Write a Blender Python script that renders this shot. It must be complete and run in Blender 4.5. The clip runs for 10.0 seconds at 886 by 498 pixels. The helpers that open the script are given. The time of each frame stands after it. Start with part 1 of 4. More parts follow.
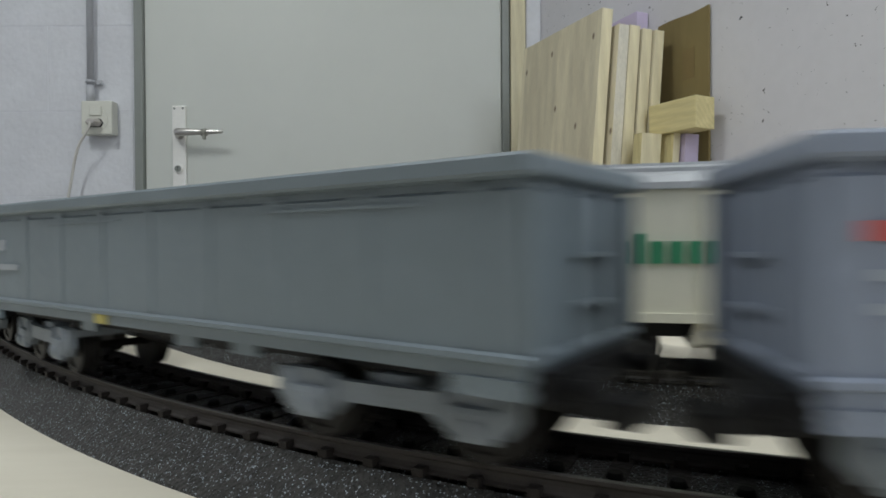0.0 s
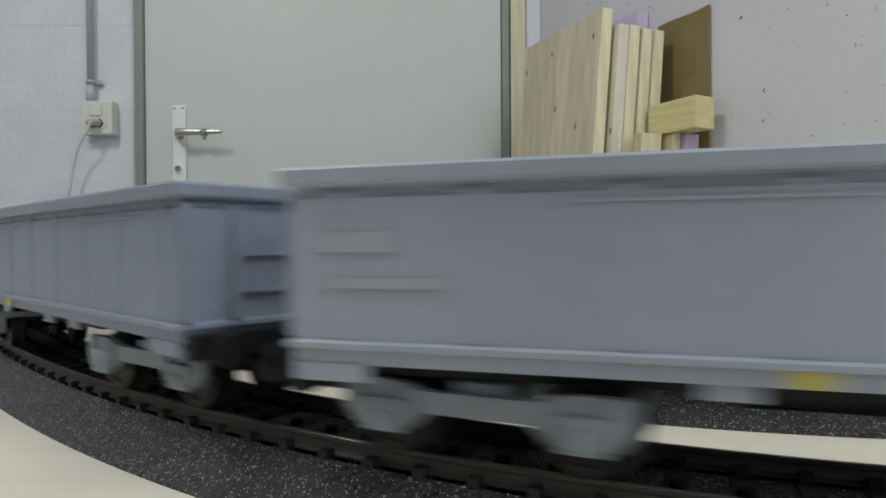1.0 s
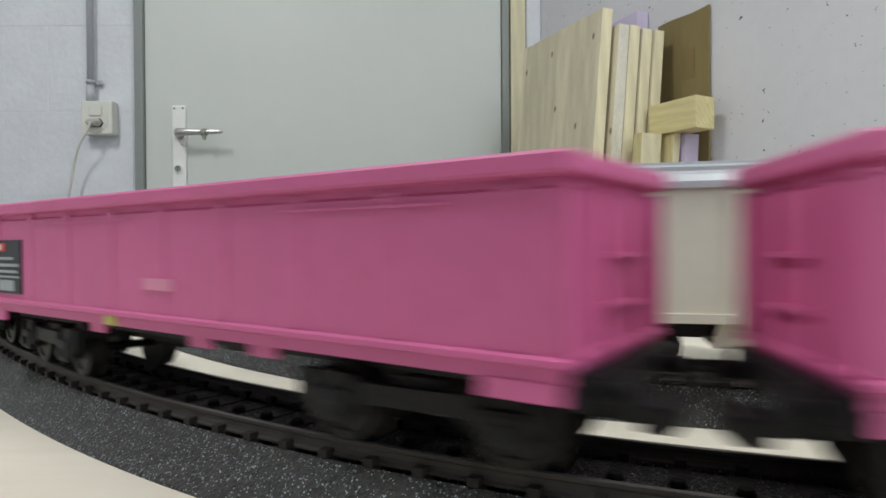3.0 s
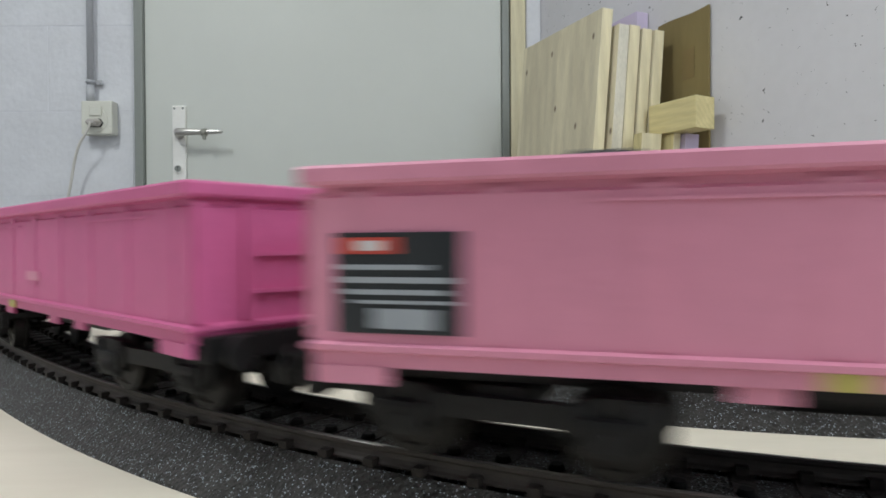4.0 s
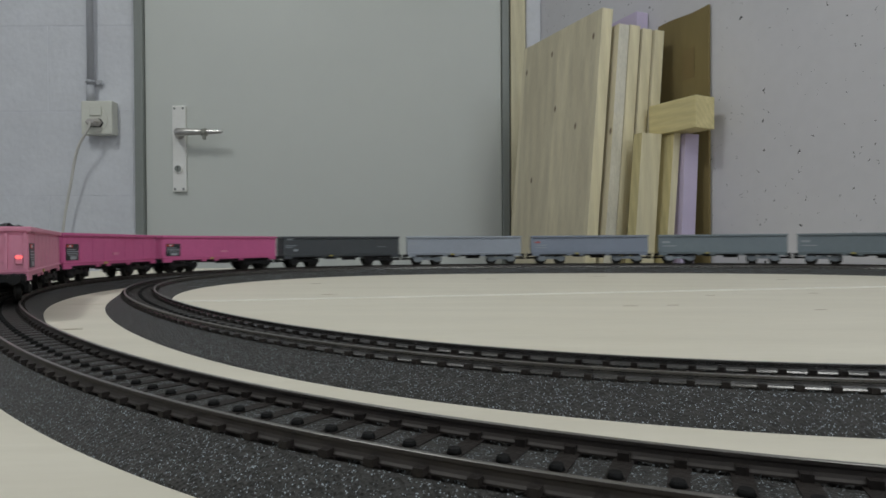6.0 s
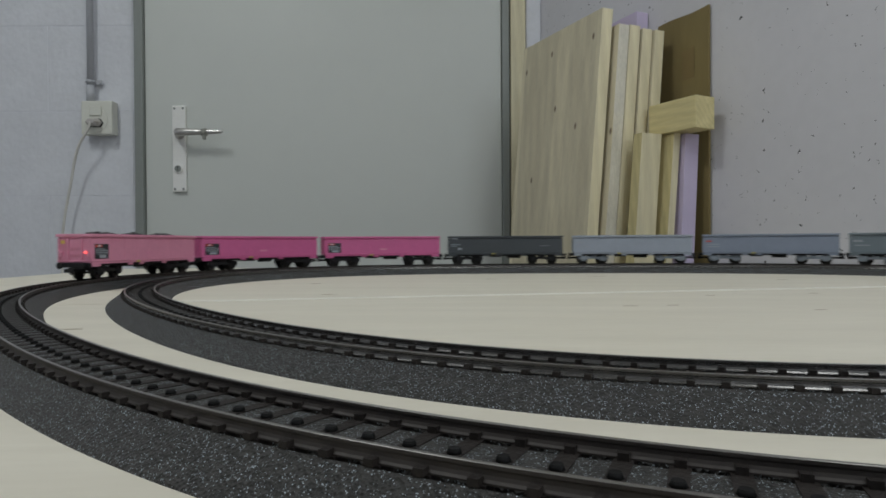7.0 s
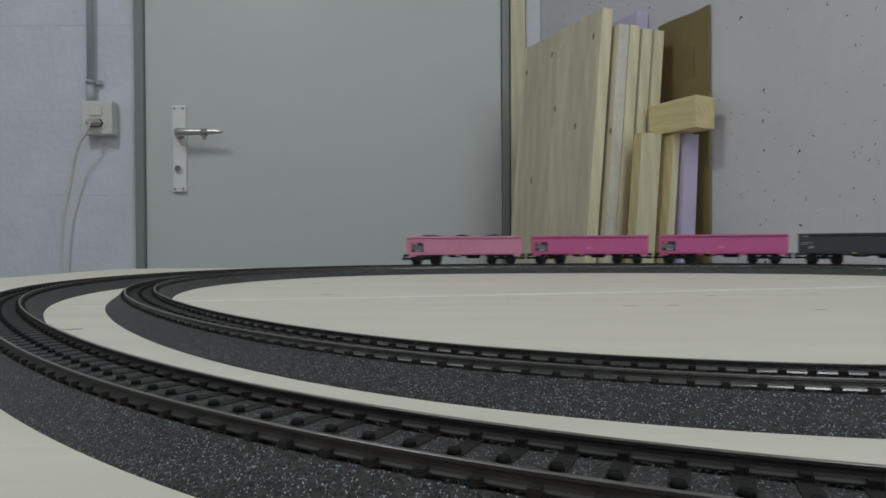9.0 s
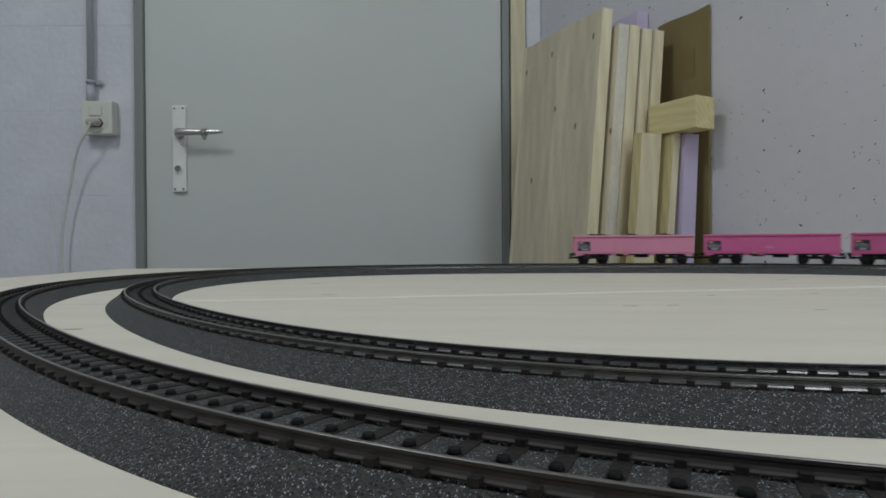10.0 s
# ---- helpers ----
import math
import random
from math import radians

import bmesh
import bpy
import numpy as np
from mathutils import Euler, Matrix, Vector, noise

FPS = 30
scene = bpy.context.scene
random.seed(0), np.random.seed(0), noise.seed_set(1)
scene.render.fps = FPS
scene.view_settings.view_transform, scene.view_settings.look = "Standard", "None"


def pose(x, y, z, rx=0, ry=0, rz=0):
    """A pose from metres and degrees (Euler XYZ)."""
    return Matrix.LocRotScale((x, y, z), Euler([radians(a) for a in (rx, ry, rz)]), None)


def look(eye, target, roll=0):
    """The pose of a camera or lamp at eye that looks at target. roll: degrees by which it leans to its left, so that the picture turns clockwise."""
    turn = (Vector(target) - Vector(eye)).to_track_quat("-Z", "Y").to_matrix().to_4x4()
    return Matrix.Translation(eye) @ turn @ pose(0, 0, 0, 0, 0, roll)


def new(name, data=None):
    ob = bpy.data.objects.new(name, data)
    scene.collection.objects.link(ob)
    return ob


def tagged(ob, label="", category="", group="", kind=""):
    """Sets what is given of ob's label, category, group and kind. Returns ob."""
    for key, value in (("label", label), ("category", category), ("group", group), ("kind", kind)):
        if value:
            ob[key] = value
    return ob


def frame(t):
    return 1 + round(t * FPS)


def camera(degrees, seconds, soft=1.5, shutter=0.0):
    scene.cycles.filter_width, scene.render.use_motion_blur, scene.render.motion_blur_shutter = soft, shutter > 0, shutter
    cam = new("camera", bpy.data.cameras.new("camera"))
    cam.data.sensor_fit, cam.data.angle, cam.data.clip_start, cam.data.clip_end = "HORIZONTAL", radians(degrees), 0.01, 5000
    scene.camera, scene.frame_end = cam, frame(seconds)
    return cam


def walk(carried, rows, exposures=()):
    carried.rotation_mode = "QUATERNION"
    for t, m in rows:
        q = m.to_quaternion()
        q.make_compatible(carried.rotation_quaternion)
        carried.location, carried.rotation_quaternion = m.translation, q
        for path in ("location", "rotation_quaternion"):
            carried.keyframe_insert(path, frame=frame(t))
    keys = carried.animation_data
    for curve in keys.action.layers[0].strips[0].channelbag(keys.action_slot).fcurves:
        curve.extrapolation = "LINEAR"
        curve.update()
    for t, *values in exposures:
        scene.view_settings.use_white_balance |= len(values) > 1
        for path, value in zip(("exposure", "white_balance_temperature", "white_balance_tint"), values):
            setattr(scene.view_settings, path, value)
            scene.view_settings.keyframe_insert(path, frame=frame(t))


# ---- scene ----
ZT = 0.7234                     # top of the layout table
EYE = 0.0372                  # height of the lens above it
cam = camera(69.7, 10.0, soft=1.7, shutter=0.5)
EYE_POSE = look((0, 0, ZT + EYE), (0, 1, ZT + EYE - 0.0085), roll=-0.343)
walk(cam, [(0.0, EYE_POSE), (10.0, EYE_POSE)],
     exposures=[(0.0, 0.02, 6300, 10), (0.6, 0.13, 6350, 10), (1.5, 0.10, 6350, 10), (2.3, 0.37, 6350, 10), (4.2, 0.33, 6300, 10), (5.4, -0.14, 6350, 10), (7.0, -0.37, 6250, 10), (10.0, -0.43, 6050, 10)])

# ---------------------------------------------------------------- world and lamps
world = bpy.data.worlds.new("world")
world.use_nodes = True
world.node_tree.nodes["Background"].inputs[0].default_value = (0.9, 0.95, 1, 1)
world.node_tree.nodes["Background"].inputs[1].default_value = 0.02
scene.world = world


def area_lamp(name, m, sx, sy, watts, colour):
    d = bpy.data.lights.new(name, "AREA")
    d.shape, d.size, d.size_y, d.energy, d.color = "RECTANGLE", sx, sy, watts, colour
    ob = new(name, d)
    ob.matrix_world = m
    return ob


area_lamp("ceiling_tube_light", pose(-0.95, 0.20, 2.36), 0.12, 0.55, 12.5, (0.97, 1.0, 0.97))
area_lamp("ceiling_tube_light", pose(0.62, -0.45, 2.36), 0.26, 1.3, 12, (0.97, 1.0, 0.97))
# daylight in the cellar window behind
area_lamp("window_daylight", pose(1.38, -1.625, 1.70, 90), 0.44, 0.60, 5.8, (0.86, 0.94, 1.0))

# ---------------------------------------------------------------- materials


def mat(name, colour, rough=0.6, metal=0.0, vary=0.15, scale=20.0, bump=0.0, bump_scale=200.0, stretch=(1, 1, 1), spec=0.5, fine=0.0, hue=None, per_object=0.0):
    """A surface with colour variation at two scales and a fine relief."""
    m = bpy.data.materials.new(name)
    m.use_nodes = True
    nt = m.node_tree
    b = nt.nodes["Principled BSDF"]
    b.inputs["Roughness"].default_value = rough
    b.inputs["Metallic"].default_value = metal
    b.inputs["Specular IOR Level"].default_value = spec
    tc = nt.nodes.new("ShaderNodeTexCoord")
    mp = nt.nodes.new("ShaderNodeMapping")
    mp.inputs["Scale"].default_value = stretch
    nt.links.new(tc.outputs["Object"], mp.inputs["Vector"])
    n1 = nt.nodes.new("ShaderNodeTexNoise")
    n1.inputs["Scale"].default_value, n1.inputs["Detail"].default_value = scale, 6
    n2 = nt.nodes.new("ShaderNodeTexNoise")
    n2.inputs["Scale"].default_value, n2.inputs["Detail"].default_value = scale * 9, 3
    nt.links.new(mp.outputs[0], n1.inputs["Vector"])
    nt.links.new(mp.outputs[0], n2.inputs["Vector"])
    mixn = nt.nodes.new("ShaderNodeMath")
    mixn.operation = "MULTIPLY_ADD"
    mixn.inputs[1].default_value = 0.4
    nt.links.new(n2.outputs["Fac"], mixn.inputs[0])
    half = nt.nodes.new("ShaderNodeMath")
    half.operation = "MULTIPLY"
    half.inputs[1].default_value = 0.6
    nt.links.new(n1.outputs["Fac"], half.inputs[0])
    nt.links.new(half.outputs[0], mixn.inputs[2])
    ramp = nt.nodes.new("ShaderNodeValToRGB")
    lo = [max(0.0, c * (1 - vary)) for c in (hue or colour)]
    hi = [min(1.0, c * (1 + vary)) for c in colour]
    ramp.color_ramp.elements[0].position, ramp.color_ramp.elements[1].position = 0.32, 0.68
    ramp.color_ramp.elements[0].color, ramp.color_ramp.elements[1].color = (*lo, 1), (*hi, 1)
    nt.links.new(mixn.outputs[0], ramp.inputs[0])
    out = ramp.outputs[0]
    if per_object:
        info = nt.nodes.new("ShaderNodeObjectInfo")
        rng = nt.nodes.new("ShaderNodeMapRange")
        rng.inputs["To Min"].default_value, rng.inputs["To Max"].default_value = 1 - per_object, 1 + per_object
        nt.links.new(info.outputs["Random"], rng.inputs["Value"])
        hs = nt.nodes.new("ShaderNodeHueSaturation")
        nt.links.new(rng.outputs[0], hs.inputs["Value"])
        nt.links.new(out, hs.inputs["Color"])
        out = hs.outputs[0]
    nt.links.new(out, b.inputs["Base Color"])
    if bump:
        n3 = nt.nodes.new("ShaderNodeTexNoise")
        n3.inputs["Scale"].default_value, n3.inputs["Detail"].default_value = bump_scale, 4
        nt.links.new(mp.outputs[0], n3.inputs["Vector"])
        bp = nt.nodes.new("ShaderNodeBump")
        bp.inputs["Strength"].default_value, bp.inputs["Distance"].default_value = bump, 0.002
        nt.links.new(n3.outputs["Fac"], bp.inputs["Height"])
        nt.links.new(bp.outputs[0], b.inputs["Normal"])
    return m


def wood(name, colour, dark, along=(6, 60, 60), knots=0.0, knot_scale=7.0, rough=0.55, per_object=0.08, ring=7.0, rings=0.06, strips=None, vary=0.06):
    """Planed softwood: grain drawn out along the board, faint growth lines and some knots."""
    m = mat(name, colour, rough, 0, vary, 1.0, 0.08, 8.0, along, 0.3, hue=dark, per_object=per_object)
    nt = m.node_tree
    b = nt.nodes["Principled BSDF"]
    base = b.inputs["Base Color"].links[0].from_socket
    tc = nt.nodes.new("ShaderNodeTexCoord")
    wv = nt.nodes.new("ShaderNodeTexWave")
    mp = nt.nodes.new("ShaderNodeMapping")
    mp.inputs["Scale"].default_value = [a / 20 for a in along]
    nt.links.new(tc.outputs["Object"], mp.inputs[0])
    nt.links.new(mp.outputs[0], wv.inputs["Vector"])
    wv.bands_direction = "DIAGONAL"
    wv.inputs["Scale"].default_value, wv.inputs["Distortion"].default_value, wv.inputs["Detail"].default_value = ring, 6, 3
    wv.inputs["Detail Scale"].default_value = 0.6
    mx = nt.nodes.new("ShaderNodeMix")
    mx.data_type, mx.blend_type = "RGBA", "MULTIPLY"
    mx.inputs["Factor"].default_value = rings
    nt.links.new(base, mx.inputs[6])
    nt.links.new(wv.outputs["Color"], mx.inputs[7])
    out = mx.outputs[2]
    if strips:
        mp3 = nt.nodes.new("ShaderNodeMapping")
        mp3.inputs["Scale"].default_value = strips
        nt.links.new(tc.outputs["Object"], mp3.inputs[0])
        v3 = nt.nodes.new("ShaderNodeTexVoronoi")
        v3.inputs["Scale"].default_value, v3.inputs["Randomness"].default_value = 1.0, 0.5
        nt.links.new(mp3.outputs[0], v3.inputs["Vector"])
        sp3 = nt.nodes.new("ShaderNodeSeparateColor")
        nt.links.new(v3.outputs["Color"], sp3.inputs[0])
        r3 = nt.nodes.new("ShaderNodeMapRange")
        r3.inputs["To Min"].default_value, r3.inputs["To Max"].default_value = 0.86, 1.06
        nt.links.new(sp3.outputs[0], r3.inputs["Value"])
        h3 = nt.nodes.new("ShaderNodeHueSaturation")
        nt.links.new(r3.outputs[0], h3.inputs["Value"])
        nt.links.new(out, h3.inputs["Color"])
        out = h3.outputs[0]
    if knots:
        vo = nt.nodes.new("ShaderNodeTexVoronoi")
        vo.inputs["Scale"].default_value, vo.inputs["Randomness"].default_value = knot_scale, 1.0
        mp2 = nt.nodes.new("ShaderNodeMapping")
        mp2.inputs["Scale"].default_value = (1, 1, 0.55)
        mp2.inputs["Rotation"].default_value = (math.pi / 2, 0, 0)
        vo.voronoi_dimensions = "2D"
        inf = nt.nodes.new("ShaderNodeObjectInfo")
        cb = nt.nodes.new("ShaderNodeCombineXYZ")
        ml = nt.nodes.new("ShaderNodeMath")
        ml.operation = "MULTIPLY"
        ml.inputs[1].default_value = 37.0
        nt.links.new(inf.outputs["Random"], ml.inputs[0])
        nt.links.new(ml.outputs[0], cb.inputs[0])
        nt.links.new(ml.outputs[0], cb.inputs[1])
        nt.links.new(cb.outputs[0], mp2.inputs["Location"])
        nt.links.new(tc.outputs["Object"], mp2.inputs[0])
        nt.links.new(mp2.outputs[0], vo.inputs["Vector"])
        rp = nt.nodes.new("ShaderNodeValToRGB")
        rp.color_ramp.elements[0].position, rp.color_ramp.elements[1].position = knots * 0.4, knots
        rp.color_ramp.elements[0].color, rp.color_ramp.elements[1].color = (0.13, 0.07, 0.035, 1), (1, 1, 1, 1)
        nt.links.new(vo.outputs["Distance"], rp.inputs[0])
        m2 = nt.nodes.new("ShaderNodeMix")
        m2.data_type, m2.blend_type = "RGBA", "MULTIPLY"
        m2.inputs["Factor"].default_value = 0.8
        nt.links.new(out, m2.inputs[6])
        nt.links.new(rp.outputs[0], m2.inputs[7])
        out = m2.outputs[2]
    nt.links.new(out, b.inputs["Base Color"])
    return m


def foam_material():
    """Dark open-cell foam bed, with tiny glints painted into its colour."""
    m = mat("ballast_foam", (0.037, 0.0355, 0.033), 0.55, 0, 0.55, 420, 0, 1)
    nt = m.node_tree
    b = nt.nodes["Principled BSDF"]
    tc = nt.nodes.new("ShaderNodeTexCoord")
    vo = nt.nodes.new("ShaderNodeTexVoronoi")
    vo.inputs["Scale"].default_value = 5600
    nt.links.new(tc.outputs["Object"], vo.inputs["Vector"])
    no = nt.nodes.new("ShaderNodeTexNoise")
    no.inputs["Scale"].default_value, no.inputs["Detail"].default_value = 1500, 4
    nt.links.new(tc.outputs["Object"], no.inputs["Vector"])
    ad = nt.nodes.new("ShaderNodeMath")
    nt.links.new(no.outputs["Fac"], ad.inputs[1])
    grain = nt.nodes.new("ShaderNodeTexVoronoi")
    grain.inputs["Scale"].default_value = 1350
    nt.links.new(tc.outputs["Object"], grain.inputs["Vector"])
    nt.links.new(grain.outputs["Distance"], ad.inputs[0])
    bp = nt.nodes.new("ShaderNodeBump")
    bp.inputs["Strength"].default_value, bp.inputs["Distance"].default_value = 1.0, 0.0006
    nt.links.new(ad.outputs[0], bp.inputs["Height"])
    nt.links.new(bp.outputs[0], b.inputs["Normal"])
    # a few cells are smoother, their glint put into a pale blue base colour
    sp = nt.nodes.new("ShaderNodeValToRGB")
    sp.color_ramp.elements[0].position, sp.color_ramp.elements[1].position = 0.94, 0.985
    sep = nt.nodes.new("ShaderNodeSeparateColor")
    nt.links.new(vo.outputs["Color"], sep.inputs[0])
    nt.links.new(sep.outputs[0], sp.inputs[0])
    mr = nt.nodes.new("ShaderNodeMapRange")
    mr.inputs["To Min"].default_value, mr.inputs["To Max"].default_value = 0.60, 0.20
    nt.links.new(sp.outputs[0], mr.inputs["Value"])
    nt.links.new(mr.outputs[0], b.inputs["Roughness"])
    mx = nt.nodes.new("ShaderNodeMix")
    mx.data_type = "RGBA"
    base = b.inputs["Base Color"].links[0].from_socket
    nt.links.new(sp.outputs[0], mx.inputs["Factor"])
    nt.links.new(base, mx.inputs[6])
    mx.inputs[7].default_value = (0.56, 0.64, 0.70, 1)
    nt.links.new(mx.outputs[2], b.inputs["Base Color"])
    return m


def pitted_material():
    """Cast concrete painted off-white, its small air holes painted as dark spots."""
    m = mat("pitted_concrete", (0.70, 0.69, 0.72), 0.75, 0, 0.04, 5, 0.12, 60)
    nt = m.node_tree
    b = nt.nodes["Principled BSDF"]
    base = b.inputs["Base Color"].links[0].from_socket
    tc = nt.nodes.new("ShaderNodeTexCoord")
    wob = nt.nodes.new("ShaderNodeTexNoise")
    wob.inputs["Scale"].default_value = 120
    wob.inputs["Detail"].default_value = 4
    nt.links.new(tc.outputs["Object"], wob.inputs["Vector"])
    addv = nt.nodes.new("ShaderNodeMix")
    addv.data_type, addv.blend_type = "RGBA", "LINEAR_LIGHT"
    addv.inputs["Factor"].default_value = 0.011
    nt.links.new(tc.outputs["Object"], addv.inputs[6])
    nt.links.new(wob.outputs["Color"], addv.inputs[7])
    out = base
    height = None
    for s, size, keep in ((46, 0.13, 0.45), (95, 0.15, 0.35), (19, 0.085, 0.55)):
        vo = nt.nodes.new("ShaderNodeTexVoronoi")
        vo.inputs["Scale"].default_value = s
        nt.links.new(addv.outputs[2], vo.inputs["Vector"])
        sep = nt.nodes.new("ShaderNodeSeparateColor")
        nt.links.new(vo.outputs["Color"], sep.inputs[0])
        # the size of a hole differs from cell to cell; many cells have none
        mr = nt.nodes.new("ShaderNodeMapRange")
        mr.inputs["From Min"].default_value, mr.inputs["From Max"].default_value = keep, 1
        mr.inputs["To Min"].default_value, mr.inputs["To Max"].default_value = 0, size
        nt.links.new(sep.outputs[0], mr.inputs["Value"])
        lt = nt.nodes.new("ShaderNodeMath")
        lt.operation = "LESS_THAN"
        nt.links.new(vo.outputs["Distance"], lt.inputs[0])
        nt.links.new(mr.outputs[0], lt.inputs[1])
        mx = nt.nodes.new("ShaderNodeMix")
        mx.data_type = "RGBA"
        nt.links.new(lt.outputs[0], mx.inputs["Factor"])
        nt.links.new(out, mx.inputs[6])
        # the shade within a hole is put into the colour
        mx.inputs[7].default_value = (0.04, 0.04, 0.045, 1)
        out = mx.outputs[2]
    nt.links.new(out, b.inputs["Base Color"])
    return m


M_WALL = mat("white_wall_paint", (0.73, 0.74, 0.775), 0.7, 0, 0.06, 9, 0.8, 55)
M_JOINT = mat("painted_mortar", (0.70, 0.71, 0.75), 0.8, 0, 0.06, 30, 0.4, 120)
M_PIT = pitted_material()
M_CEIL = mat("ceiling_paint", (0.8, 0.8, 0.78), 0.8, 0, 0.03, 5, 0.1, 50)
M_FLOOR = mat("grey_floor_screed", (0.28, 0.27, 0.26), 0.6, 0, 0.15, 4, 0.1, 60)
M_DOOR = mat("door_lacquer", (0.66, 0.68, 0.64), 0.42, 0, 0.015, 3, 0.03, 300)
M_FRAME = mat("grey_door_frame", (0.27, 0.29, 0.27), 0.45, 0, 0.05, 10, 0.03, 200)
M_STEEL = mat("brushed_steel", (0.93, 0.92, 0.88), 0.34, 0.15, 0.06, 30, 0.05, 400, (1, 1, 12))
M_LEVER = mat("satin_lever_metal", (0.62, 0.60, 0.57), 0.28, 0.9, 0.06, 30, 0.03, 400)
# shade inside slots, keyhole and socket recess, painted as near-black
M_DARK = mat("painted_gap_shade", (0.02, 0.02, 0.02), 0.6, 0, 0.1, 50)
M_PLAST = mat("cream_plastic", (0.74, 0.74, 0.66), 0.4, 0, 0.03, 20)
M_CABLE = mat("white_cable", (0.70, 0.68, 0.63), 0.5, 0, 0.05, 40)
M_PVC = mat("grey_conduit", (0.50, 0.51, 0.54), 0.4, 0, 0.05, 20)
M_TABLE = wood("birch_plywood", (0.74, 0.695, 0.585), (0.725, 0.675, 0.56), (7, 40, 40), 0.0, rough=0.5, per_object=0.02, rings=0.03, vary=0.035)
M_PINE = wood("pine_board", (0.72, 0.655, 0.475), (0.64, 0.57, 0.405), (60, 60, 5), 0.046, 10, strips=(24, 0, 0))
# pale pine; on board ends the stronger light is painted in with it
M_PALE_LIT_PINE = wood("pale_and_lit_pine", (0.85, 0.78, 0.55), (0.76, 0.68, 0.45), (70, 70, 5), 0.06, 7)
M_LARCH = wood("yellow_pine_beam", (0.72, 0.63, 0.34), (0.63, 0.54, 0.27), (60, 60, 4), 0.03, 9, ring=16.0, rings=0.11)
M_OFFCUT = wood("yellow_pine_offcut", (0.72, 0.63, 0.34), (0.63, 0.54, 0.27), (4, 60, 60), 0.03, 9, ring=16.0, rings=0.08)
M_FOAMB = mat("lilac_insulation_foam", (0.62, 0.54, 0.72), 0.8, 0, 0.04, 30, 0.2, 300)
M_CARD = mat("brown_cardboard", (0.24, 0.185, 0.075), 0.8, 0, 0.08, 12, 0.1, 80, (1, 1, 0.2))
M_FILM = mat("clear_shrink_film", (0.80, 0.76, 0.64), 0.12, 0, 0.16, 40, 1.0, 90, (1, 1, 0.35), 0.9)
M_BED = foam_material()
M_SLEEP = mat("brown_sleeper_plastic", (0.023, 0.019, 0.017), 0.6, 0, 0.25, 300, 0.2, 900, spec=0.25, per_object=0.15)
M_RAIL = mat("browned_rail_steel", (0.15, 0.145, 0.14), 0.26, 0.75, 0.2, 120)
# same steel for the outer rails, darkened and roughened to leave sheen out
M_RAIL_UNLIT = mat("unlit_rail_steel", (0.042, 0.035, 0.031), 0.62, 0.2, 0.2, 120)
M_RAILTOP = mat("worn_rail_head", (0.19, 0.18, 0.17), 0.36, 0.7, 0.15, 150)
M_STUD = mat("dark_centre_contact", (0.006, 0.006, 0.006), 0.7, 0, 0.1, 100, spec=0.2)
M_BLACK = mat("black_underframe_plastic", (0.010, 0.010, 0.011), 0.55, 0, 0.2, 200, 0.1, 700, spec=0.3)
M_WHEEL = mat("dark_wheel_steel", (0.024, 0.022, 0.021), 0.5, 0.6, 0.1, 200)
M_COAL = mat("coal", (0.012, 0.012, 0.013), 0.4, 0, 0.4, 300, 0.9, 500)
M_YELLOW = mat("yellow_mark", (0.50, 0.43, 0.12), 0.5, 0, 0.05, 100)
M_OCHRE = mat("ochre_plate", (0.70, 0.48, 0.12), 0.5, 0, 0.05, 100)
M_WHITE = mat("white_print", (0.72, 0.74, 0.76), 0.5, 0, 0.05, 200)
M_PALE = mat("pale_grey_print", (0.21, 0.24, 0.27), 0.5, 0, 0.08, 200)
M_FAINT = mat("faint_grey_print", (0.36, 0.39, 0.43), 0.5, 0, 0.08, 200)
M_ROSE = mat("pale_rose_print", (0.70, 0.27, 0.41), 0.5, 0, 0.08, 200)
M_RED = mat("red_print", (0.55, 0.07, 0.05), 0.5, 0, 0.05, 200)
M_PANEL = mat("black_print_panel", (0.02, 0.025, 0.03), 0.45, 0, 0.1, 200)
M_ROOF = mat("silver_roof", (0.62, 0.64, 0.66), 0.35, 0.5, 0.05, 60)
M_CREAM = mat("cream_wagon_side", (0.84, 0.82, 0.68), 0.4, 0, 0.03, 60)
M_GREEN = mat("green_print", (0.05, 0.28, 0.14), 0.45, 0, 0.05, 100)
M_BLUE = mat("blue_print", (0.06, 0.13, 0.42), 0.45, 0, 0.05, 100)
M_SKY = mat("light_blue_print", (0.33, 0.46, 0.66), 0.45, 0, 0.05, 100)
M_LEMON = mat("yellow_print", (0.60, 0.52, 0.06), 0.45, 0, 0.05, 100)
M_BROWN = mat("red_brown_wagon_side", (0.22, 0.065, 0.035), 0.5, 0, 0.08, 80)
M_GAP = mat("ivory_underframe", (0.70, 0.68, 0.58), 0.5, 0, 0.05, 80)


def wagon_paint(name, colour, rough=0.5):
    return mat(name, colour, rough, 0, 0.07, 30, 0.12, 350)


P_GREYGREEN = wagon_paint("weathered_green_grey", (0.190, 0.230, 0.258))
P_BLUEGREY = wagon_paint("blue_grey_wagon", (0.240, 0.275, 0.345))
P_LIGHTGREY = wagon_paint("light_grey_wagon", (0.345, 0.38, 0.44))
P_DARK = wagon_paint("dark_grey_wagon", (0.058, 0.066, 0.074))
P_MAGENTA = wagon_paint("magenta_pink_wagon", (0.62, 0.132, 0.315))
P_PINK = wagon_paint("light_pink_wagon", (0.70, 0.28, 0.40))
P_BOGIE = mat("pale_grey_bogie", (0.24, 0.27, 0.30), 0.55, 0, 0.18, 150)
_lamp = bpy.data.materials.new("red_tail_lens")
_lamp.use_nodes = True
_p = _lamp.node_tree.nodes["Principled BSDF"]
